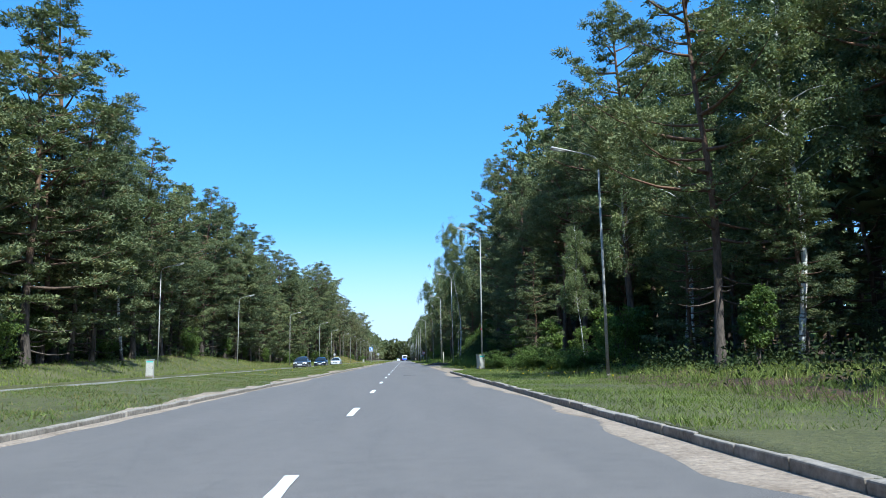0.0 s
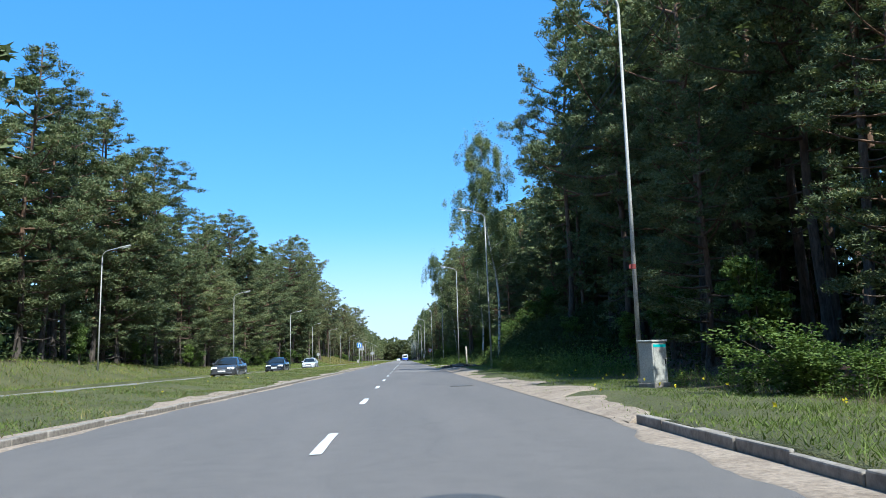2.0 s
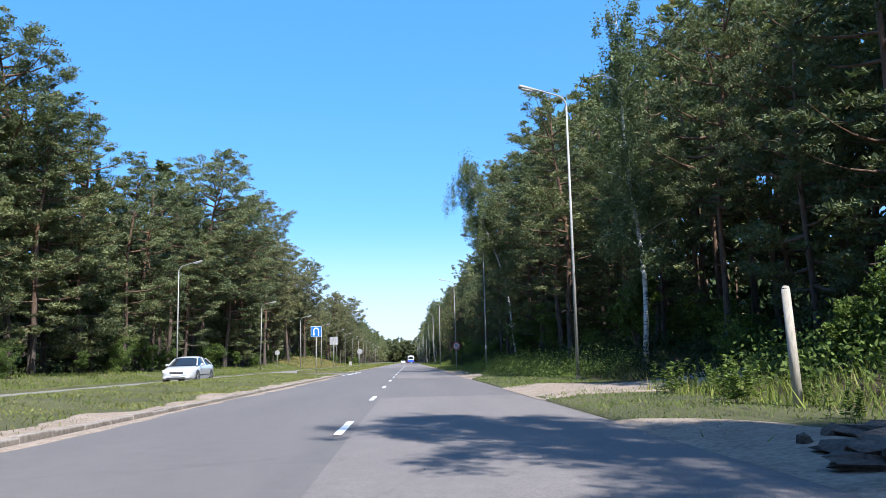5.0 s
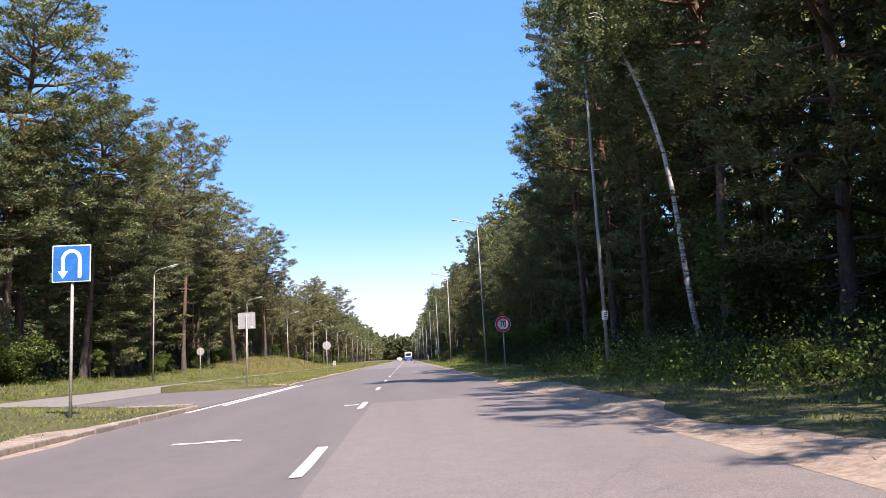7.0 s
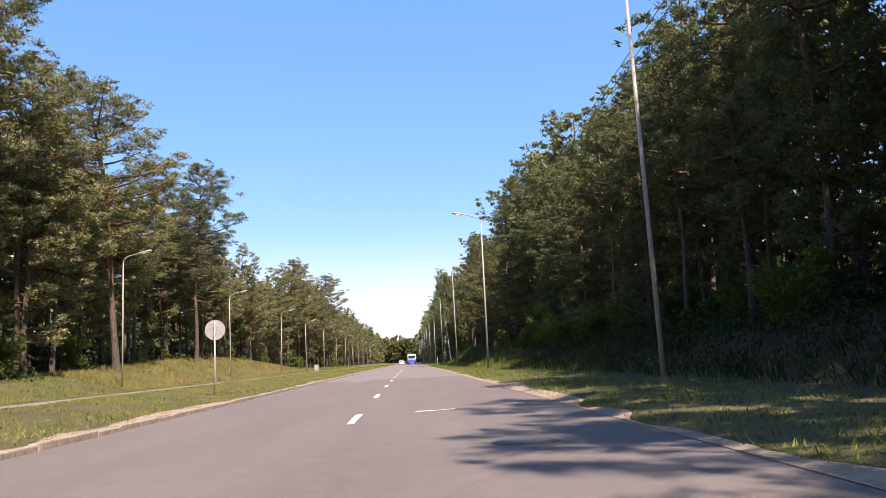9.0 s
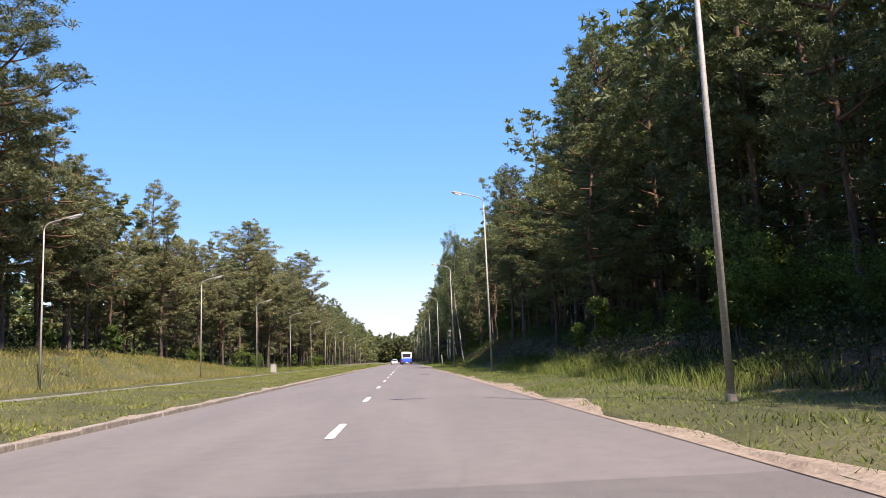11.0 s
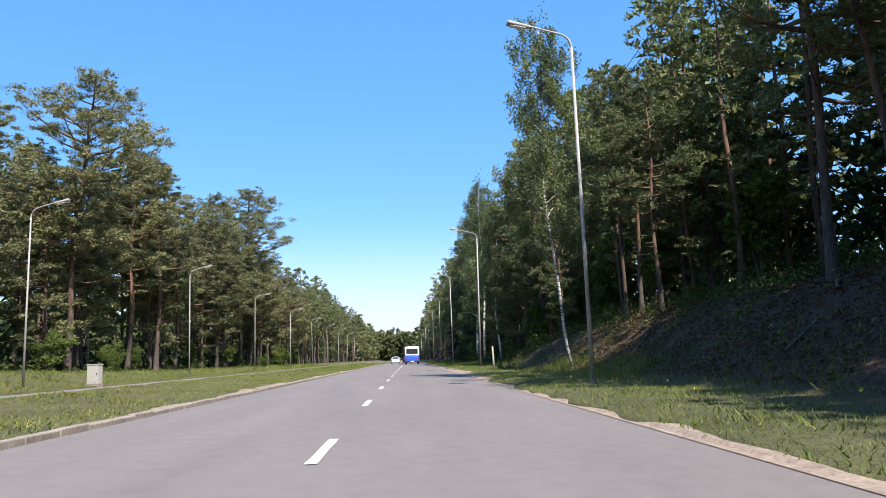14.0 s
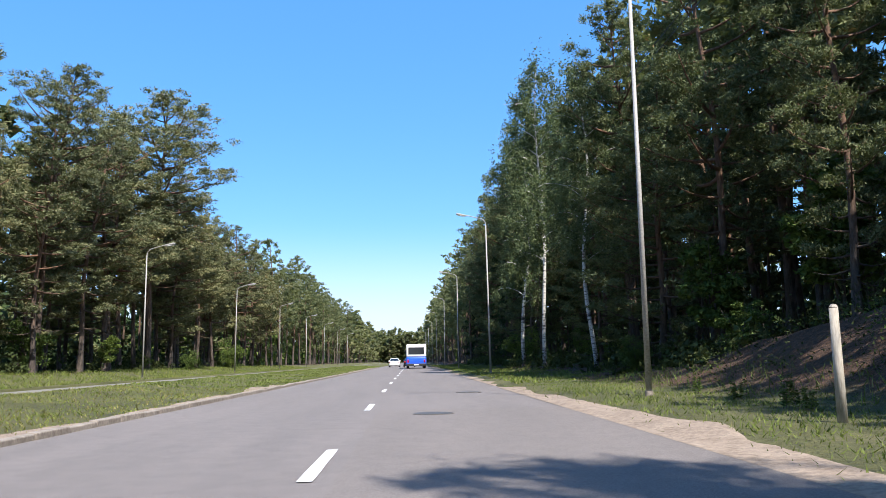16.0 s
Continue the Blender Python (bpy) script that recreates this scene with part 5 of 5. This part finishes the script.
back_sign = tagged(new("sign_from_behind"), "square road sign seen from its plain grey back", "road sign")
back_sign.matrix_basis = pose(-7.2, 172.7, 0.12, 0, 0, 178)
sign_post(back_sign, 2.93)
part("plate", box((-0.4, -0.014, 2.55), (0.4, 0.0, 3.30), 0.01), M_SIGNBACK, back_sign, "bare grey sheet metal")
part("sticker", box((-0.30, 0.001, 2.60), (-0.22, 0.004, 2.66)), M_WHITE, back_sign, "small white maker's sticker")
round_back = tagged(new("round_sign_from_behind"), "round road sign seen from its grey back", "road sign", "round signs facing away")
round_back.matrix_basis = pose(-6.6, 202, 0.12, 0, 0, 181)
sign_post(round_back, 2.25)
part("plate", rod((0, 0.0, 2.25), (0, -0.012, 2.25), 0.35, 0.35, 36), M_SIGNBACK, round_back, "bare grey sheet metal")
copy_thing(round_back, pose(-18.6, 207.6, 0.3, 0, 0, 176))


# ---- roadside cabinets and posts ----
def cabinet(w, d, h, label):
    top = tagged(new("utility_cabinet"), label, "cabinet", "roadside cabinets")
    part("plinth", box((-w / 2 - 0.03, -d / 2 - 0.03, -0.15), (w / 2 + 0.03, d / 2 + 0.03, 0.08), 0.01), M_KERB, top, "concrete plinth")
    part("body", box((-w / 2, -d / 2, 0.08), (w / 2, d / 2, h), 0.015), M_CABINET, top)
    part("roof", box((-w / 2 - 0.03, -d / 2 - 0.03, h), (w / 2 + 0.03, d / 2 + 0.03, h + 0.05), 0.015), M_CABINET, top)
    door = part("door", box((-w / 2 + 0.03, -d / 2 - 0.012, 0.13), (w / 2 - 0.03, -d / 2 + 0.005, h - 0.04), 0.005), M_CABINET, top)
    part("latch", box((w / 2 - 0.09, -d / 2 - 0.03, h * 0.5), (w / 2 - 0.06, -d / 2 - 0.008, h * 0.5 + 0.12), 0.005), M_BLACK, door, "dark latch")
    return top


cab = cabinet(0.46, 0.44, 1.02, "pale grey metal utility cabinet beside a lamp post")
part("stripe", box((-0.20, -0.236, 0.90), (0.20, -0.229, 0.965)), material("teal_sticker", (0.03, 0.42, 0.40), 0.5), cab, "teal sticker band")
cab.matrix_basis = pose(5.86, 57.6, 0.13, 0, 0, 28)
copy_thing(cab, pose(-15.95, 49.0, 0.12, 0, 0, 12))
cab2 = cabinet(0.62, 0.4, 1.02, "cream painted utility cabinet on the grass")
cab2.matrix_basis = pose(-15.95, 307.5, 0.14, 0, 0, -10)


def stub_post(label):
    top = tagged(new("marker_post"), label, "post", "short roadside posts")
    part("shaft", rod((0, 0, -0.3), (0, 0, 1.9), 0.085, 0.07, 10), M_WOODPOST, top, "", True)
    part("cap", rod((0, 0, 1.9), (0.012, 0, 1.95), 0.07, 0.045, 10), M_WOODPOST, top, "worn rounded top")
    return top


p1 = stub_post("short pale weathered wooden post in the grass")
p1.matrix_basis = pose(5.85, 110.1, float(ground_z(5.85, 110.1)), 0, -1.5, 0) @ Matrix.Diagonal((0.9, 0.9, 0.92, 1))
copy_thing(p1, pose(5.1, 312.5, float(ground_z(5.1, 312.5)), 2, -4, 40) @ Matrix.Diagonal((0.75 / 0.9, 0.75 / 0.9, 0.72 / 0.92, 1)))
plate = tagged(new("pole_notice"), "white paper notice with unreadable print round a lamp post", "notice")
plate.matrix_basis = pose(6.36, 160.9, 1.95)
part("sheet", rod((0, 0, -0.14), (0, 0, 0.14), 0.096, 0.094, 14), M_WHITE, plate)
for k in range(3):
    part("print_line", box((-0.05, -0.099, 0.06 - 0.06 * k), (0.05, -0.080, 0.085 - 0.06 * k)), M_BLACK, plate)

M_TAPE = material("faded_tape", (0.20, 0.035, 0.03), 0.6)
tape = tagged(new("pole_tape"), "faded red tape wound round a lamp post", "tape")
tape.matrix_basis = pose(6.2, 59.7, 3.2)
part("band", rod((0, 0, -0.07), (0, 0, 0.06), 0.072, 0.070, 14), M_TAPE, tape)
part("loose_end", box((-0.125, -0.02, -0.07), (-0.062, -0.012, 0.05), 0.003), M_TAPE, tape)

# iron covers in the asphalt
cover_mat = speckled("cast_iron", [(0.3, (0.04, 0.038, 0.036)), (0.7, (0.09, 0.085, 0.08))], 20, 0.6, 0.4, 0.004, False)
cover = tagged(new("manhole_cover"), "dark round cast-iron cover sunk in the asphalt", "manhole", "manhole covers")
part("frame", rod((0, 0, -0.03), (0, 0, 0.009), 0.375, 0.375, 32), M_ROAD, cover, "tarred ring")
part("lid", rod((0, 0, -0.02), (0, 0, 0.014), 0.34, 0.34, 32), cover_mat, cover)
cover.matrix_basis = pose(0.4, 317.3, 0.004)
for x, y in ((1.7, 326), (1.4, 261.8), (0.35, 45), (1.86, 295.3), (1.34, 183.9), (1.9, 65.2)):
    copy_thing(cover, pose(x, y, 0.001, 0, 0, y * 7 % 360))


# scuffs of old paint and a heap of spoil by the track
scuffs = tagged(new("paint_scuff"), "faint white scuffs across the asphalt", "marking", kind="structure")
for x0, x1, y0, slant in ((-2.95, -2.1, 147.4, 0.05), (0.16, 0.92, 189.7, 0.2), (-3.1, -2.2, 217.6, -0.3), (-1.3, -1.0, 154.0, 0.0)):
    bm = bmesh.new()
    row = []
    for k in range(9):
        x = x0 + (x1 - x0) * k / 8
        y = y0 + slant * k / 8 + prand.uniform(-0.04, 0.04)
        row.append((bm.verts.new((x, y, 0.0075)), bm.verts.new((x, y + prand.uniform(0.10, 0.24), 0.0075))))
    for (a, b), (c, d) in zip(row, row[1:]):
        bm.faces.new((a, c, d, b))
    part("scuff", bm, M_PAINT, scuffs)
heap = tagged(new("spoil_heap"), "low heap of dark earth, clods and dry branches", "heap")
hr = random.Random(17)
bm = bmesh.new()
bmesh.ops.create_icosphere(bm, subdivisions=4, radius=1.0)
for v in bm.verts:
    n = 0.8 + 0.22 * math.sin(v.co.x * 9 + 2 * v.co.y) * math.cos(v.co.y * 7) + hr.uniform(-0.06, 0.06)
    v.co = Vector((v.co.x * 1.7 * n, v.co.y * 1.9 * n, v.co.z * 0.30 * n))
M_SPOIL = speckled("dark_earth", [(0.3, (0.035, 0.028, 0.022)), (0.7, (0.13, 0.10, 0.08))], 3, 0.95, 0.8, 0.03)
part("mound", bm, M_SPOIL, heap)
for k in range(26):
    a, d = hr.uniform(0, 6.28), hr.uniform(0.3, 1.9)
    s = hr.uniform(0.05, 0.16)
    bm = bmesh.new()
    bmesh.ops.create_icosphere(bm, subdivisions=1, radius=s)
    for v in bm.verts:
        v.co *= hr.uniform(0.7, 1.25)
    bmesh.ops.translate(bm, vec=(math.cos(a) * d, math.sin(a) * d, max(0.03, 0.27 - 0.13 * d)), verts=bm.verts)
    part("clod", bm, M_SPOIL, heap)
for k in range(12):
    a, d = hr.uniform(0, 6.28), hr.uniform(0.1, 1.2)
    p = Vector((math.cos(a) * d, math.sin(a) * d, 0.26))
    q_ = p + Vector((hr.uniform(-0.8, 0.8), hr.uniform(-0.8, 0.8), hr.uniform(0.0, 0.18)))
    part("branch", rod(p, q_, 0.018, 0.008, 5), M_TWIG, heap)
heap.matrix_basis = pose(4.9, 104.5, float(ground_z(4.9, 104.5)) - 0.02, 0, 0, 20)

br = random.Random(23)
for k in range(34):
    x, y = 7.6 + br.uniform(0, 4.5), 238 + k * 2.5 + br.uniform(-1, 1)
    log = tagged(new("fallen_branch"), "dead grey pine branch lying on the slope", "branch", "fallen branches")
    a = br.uniform(0, 3.14)
    ln = br.uniform(0.7, 1.9)
    ends = [(x - math.cos(a) * ln / 2, y - math.sin(a) * ln / 2), (x + math.cos(a) * ln / 2, y + math.sin(a) * ln / 2)]
    pts = [(px_, py_, float(ground_z(px_, py_)) + 0.05) for px_, py_ in (ends[0], ((ends[0][0] + ends[1][0]) / 2 + br.uniform(-0.1, 0.1), (ends[0][1] + ends[1][1]) / 2), ends[1])]
    v, f = tube(pts, [0.045, 0.035, 0.015], 6)
    part("stem", np_mesh("stem", v, f, [M_TWIG]), None, log)
    q0 = Vector(pts[1])
    part("twig", rod(q0, q0 + Vector((br.uniform(-0.5, 0.5), br.uniform(-0.5, 0.5), br.uniform(0.05, 0.35))), 0.014, 0.005, 5), M_TWIG, log)


# ---- vehicles ----
def paint(name, c, rough=0.25):
    m = material(name, c, rough)
    m.node_tree.nodes["Principled BSDF"].inputs["Coat Weight"].default_value = 0.35
    n = noise_tex(m, coords(m, (1, 1, 1), False), 2.5, 4)
    wire(m, mix(m, 0.25, c, ramp(m, n.outputs["Fac"], [(0.3, tuple(0.7 * k for k in c)), (0.7, tuple(min(1, 1.2 * k) for k in c))]).outputs["Color"]), base_of(m))
    return m


M_GREYCAR = paint("dark_grey_paint", (0.045, 0.046, 0.05))
M_DARKCAR, M_SILVER, M_WHITECAR = paint("dark_blue_paint", (0.012, 0.015, 0.025)), paint("silver_paint", (0.42, 0.43, 0.44)), paint("white_paint", (0.75, 0.75, 0.74))
M_BUSBLUE, M_BUSWHITE = paint("bus_blue", (0.02, 0.10, 0.60), 0.35), paint("bus_white", (0.72, 0.72, 0.72), 0.4)
M_TYRE, M_RIM = material("tyre_rubber", (0.02, 0.02, 0.02), 0.85), material("alloy_rim", (0.45, 0.45, 0.46), 0.35, 0.9)
M_GLASS = material("tinted_glass", (0.015, 0.018, 0.02), 0.06)
M_TAIL, M_HEAD = material("tail_lens", (0.42, 0.01, 0.01), 0.2), material("head_lens", (0.85, 0.86, 0.87), 0.35)
M_TRIM = material("black_trim", (0.02, 0.02, 0.022), 0.6)


def loft(sections, bevel=0.0):
    """Sections (y, half width at sill, half width at shoulder, z bottom, z top) joined along y."""
    bm = bmesh.new()
    rings = []
    for y, wb, wt, zb, zt in sections:
        zm = zb + 0.62 * (zt - zb)
        ring = [(-wb * 0.94, zb), (-wb, zb + 0.12 * (zt - zb)), (-wb, zm), (-wt, zt - 0.06 * (zt - zb)), (-wt * 0.86, zt), (wt * 0.86, zt), (wt, zt - 0.06 * (zt - zb)), (wb, zm), (wb, zb + 0.12 * (zt - zb)), (wb * 0.94, zb)]
        rings.append([bm.verts.new((x, y, z)) for x, z in ring])
    for a, b in zip(rings, rings[1:]):
        n = len(a)
        for j in range(n):
            bm.faces.new((a[j], a[(j + 1) % n], b[(j + 1) % n], b[j]))
    bm.faces.new(rings[0])
    bm.faces.new(rings[-1][::-1])
    return bm


def wheel(parent, x, y, r, w):
    s = 1 if x > 0 else -1
    t = part("wheel", rod((x - s * w, y, r), (x, y, r), r, r * 0.97, 24), M_TYRE, parent, "black tyre", True)
    part("rim", rod((x - s * 0.02, y, r), (x + s * 0.012, y, r), r * 0.64, r * 0.6, 20), M_RIM, t, "alloy rim")
    part("hub", rod((x, y, r), (x + s * 0.025, y, r), r * 0.16, r * 0.12, 12), M_TRIM, t)


def cabin(rows, lift=0.0):
    """The glass house of a car: rows (y, z of the top), narrowing upwards."""
    bm = bmesh.new()
    rings = []
    for y, z in rows:
        wt = 0.80 - 0.46 * (z - 0.93)
        ring = [(-0.81, 0.90), (-wt - 0.01, z - 0.07), (-wt + 0.05, z - 0.015), (-wt * 0.5, z + 0.008), (wt * 0.5, z + 0.008), (wt - 0.05, z - 0.015), (wt + 0.01, z - 0.07), (0.81, 0.90)]
        if lift:
            ring = [(x, h + lift) for x, h in ring[1:-1]]
        rings.append([bm.verts.new((x, y, h)) for x, h in ring])
    for p, q in zip(rings, rings[1:]):
        for j in range(len(p) - 1):
            bm.faces.new((p[j], p[j + 1], q[j + 1], q[j]))
    return bm


def sedan(colour, label):
    """A saloon car, its nose towards +y."""
    car = tagged(new("sedan_car"), label, "car")
    part("body", loft([(-2.34, 0.62, 0.60, 0.42, 0.80), (-2.28, 0.76, 0.72, 0.32, 0.93), (-2.1, 0.85, 0.80, 0.24, 1.00), (-1.7, 0.89, 0.83, 0.20, 1.03), (-1.0, 0.905, 0.855, 0.18, 1.00),
        (0.0, 0.91, 0.865, 0.17, 0.97), (0.9, 0.905, 0.855, 0.18, 0.955), (1.35, 0.89, 0.82, 0.20, 0.91), (1.85, 0.86, 0.78, 0.22, 0.83), (2.12, 0.80, 0.72, 0.25, 0.75), (2.30, 0.68, 0.62, 0.32, 0.66), (2.36, 0.52, 0.48, 0.38, 0.60)]), colour, car, "", True)
    rows = [(-2.0, 0.985), (-1.6, 1.17), (-1.15, 1.36), (-0.7, 1.44), (-0.2, 1.465), (0.2, 1.445), (0.55, 1.36), (0.95, 1.14), (1.30, 0.945)]
    part("greenhouse", cabin(rows), M_GLASS, car, "dark tinted windows", True)
    part("roof", cabin(rows[2:7], 0.008), colour, car, "", True)
    for s in (-1, 1):
        for a, b in (((s * 0.79, 1.25, 0.95), (s * 0.625, 0.56, 1.34)), ((s * 0.825, -0.35, 0.95), (s * 0.585, -0.35, 1.40)), ((s * 0.79, -1.9, 1.0), (s * 0.625, -1.16, 1.34))):
            part("pillar", rod(a, b, 0.04, 0.035, 6), colour, car)
        for y in (-1.40, 1.40):
            part("wheel_arch", rod((s * 0.72, y, 0.34), (s * 0.912, y, 0.34), 0.375, 0.365, 24), M_TRIM, car, "dark wheel well")
            wheel(car, s * 0.918, y, 0.32, 0.2)
        light = box((min(s * 0.34, s * 0.79), 2.0, 0.56), (max(s * 0.34, s * 0.79), 2.33, 0.74), 0.045, 3)
        for v in light.verts:
            v.co.y -= 0.30 * max(0, abs(v.co.x) - 0.42)
        part("headlight", light, M_HEAD, car, "clear headlight")
        part("tail_light", box((min(s * 0.45, s * 0.78), -2.33, 0.72), (max(s * 0.45, s * 0.78), -2.14, 0.90), 0.03), M_TAIL, car, "red tail light")
        mir = box((min(s * 0.88, s * 1.05), 0.80, 0.93), (max(s * 0.88, s * 1.05), 0.93, 1.06), 0.04, 3)
        part("mirror", mir, colour, car)
        for y in (-1.0, 0.05):
            part("door_handle", box((min(s * 0.895, s * 0.925), y, 0.78), (max(s * 0.895, s * 0.925), y + 0.17, 0.81), 0.005), M_RIM, car, "bright handle")
        part("side_trim", box((min(s * 0.90, s * 0.92), -0.95, 0.42), (max(s * 0.90, s * 0.92), 0.95, 0.46), 0.005), M_TRIM, car)
    part("grille", box((-0.36, 2.22, 0.52), (0.36, 2.375, 0.63), 0.02), M_TRIM, car, "black grille")
    part("grille_bar", box((-0.34, 2.36, 0.565), (0.34, 2.385, 0.585), 0.004), M_RIM, car, "chrome bar")
    part("bumper", box((-0.72, 2.10, 0.25), (0.72, 2.40, 0.40), 0.06, 3), colour, car, "", True)
    part("air_intake", box((-0.5, 2.3, 0.27), (0.5, 2.41, 0.34), 0.01), M_TRIM, car)
    part("rear_bumper", box((-0.78, -2.40, 0.30), (0.78, -2.15, 0.52), 0.06, 3), colour, car, "", True)
    part("number_plate", box((-0.26, 2.39, 0.41), (0.26, 2.405, 0.51)), M_WHITE, car, "white plate with a plain bar")
    part("number_plate", box((-0.26, -2.352, 0.60), (0.26, -2.30, 0.70)), M_WHITE, car, "white plate with a plain bar")
    return car


dark_car = sedan(M_DARKCAR, "dark blue saloon car on the opposite carriageway")
dark_car.matrix_basis = pose(-12.4, 116, 0.03, 0, 0, 180.6)
grey_car = sedan(M_GREYCAR, "dark grey saloon car on the opposite carriageway")
grey_car.matrix_basis = pose(-12.6, 96, 0.03, 0, 0, 180)
silver_car = sedan(M_SILVER, "silver saloon car on the opposite carriageway")
silver_car.matrix_basis = pose(-12.5, 143, 0.03, 0, 0, 180)
white_car = sedan(M_WHITECAR, "white car driving ahead in the inner lane")
white_car.matrix_basis = pose(-2.6, 430, 0.0)
copy_thing(dark_car, pose(-0.15, 424, 0.0))["label"] = "dark car driving ahead of the bus"


def city_bus():
    bus = tagged(new("city_bus"), "blue and white city bus driving ahead, seen from behind", "bus")
    part("lower_body", box((-1.25, -5.8, 0.35), (1.25, 5.8, 1.45), 0.12, 3), M_BUSBLUE, bus, "blue lower body", True)
    part("upper_body", box((-1.24, -5.78, 1.43), (1.24, 5.78, 3.0), 0.16, 3), M_BUSWHITE, bus, "white upper body", True)
    part("rear_window", box((-0.98, -5.81, 1.75), (0.98, -5.77, 2.62), 0.02), M_GLASS, bus, "wide dark rear window")
    part("destination_box", box((-0.7, -5.81, 2.70), (0.7, -5.775, 2.88), 0.02), M_BUSWHITE, bus)
    for s in (-1, 1):
        for k in range(5):
            y = -5.0 + 2.15 * k
            part("side_window", box((min(s * 1.235, s * 1.255), y, 1.7), (max(s * 1.235, s * 1.255), y + 1.95, 2.6), 0.01), M_GLASS, bus, "dark side window")
        for y in (-3.4, 3.3):
            wheel(bus, s * 1.22, y, 0.48, 0.3)
        part("tail_light", box((min(s * 0.92, s * 1.12), -5.83, 0.75), (max(s * 0.92, s * 1.12), -5.78, 1.1), 0.02), M_TAIL, bus, "red tail light")
        part("mirror", box((min(s * 1.3, s * 1.48), 5.5, 2.0), (max(s * 1.3, s * 1.48), 5.6, 2.5), 0.03), M_TRIM, bus)
    part("engine_grille", box((-0.8, -5.82, 0.85), (0.8, -5.785, 1.25), 0.01), M_BUSBLUE, bus, "slatted engine grille")
    part("bumper", box((-1.22, -5.92, 0.32), (1.22, -5.7, 0.62), 0.05), M_TRIM, bus, "dark rear bumper")
    part("number_plate", box((-0.28, -5.935, 0.42), (0.28, -5.915, 0.54)), M_WHITE, bus, "white plate with a plain bar")
    part("roof_hatch", box((-0.6, -2.5, 2.98), (0.6, -1.3, 3.1), 0.05), M_BUSWHITE, bus)
    return bus


bus = city_bus()
bus.matrix_basis = pose(0.75, 404, 0.0)
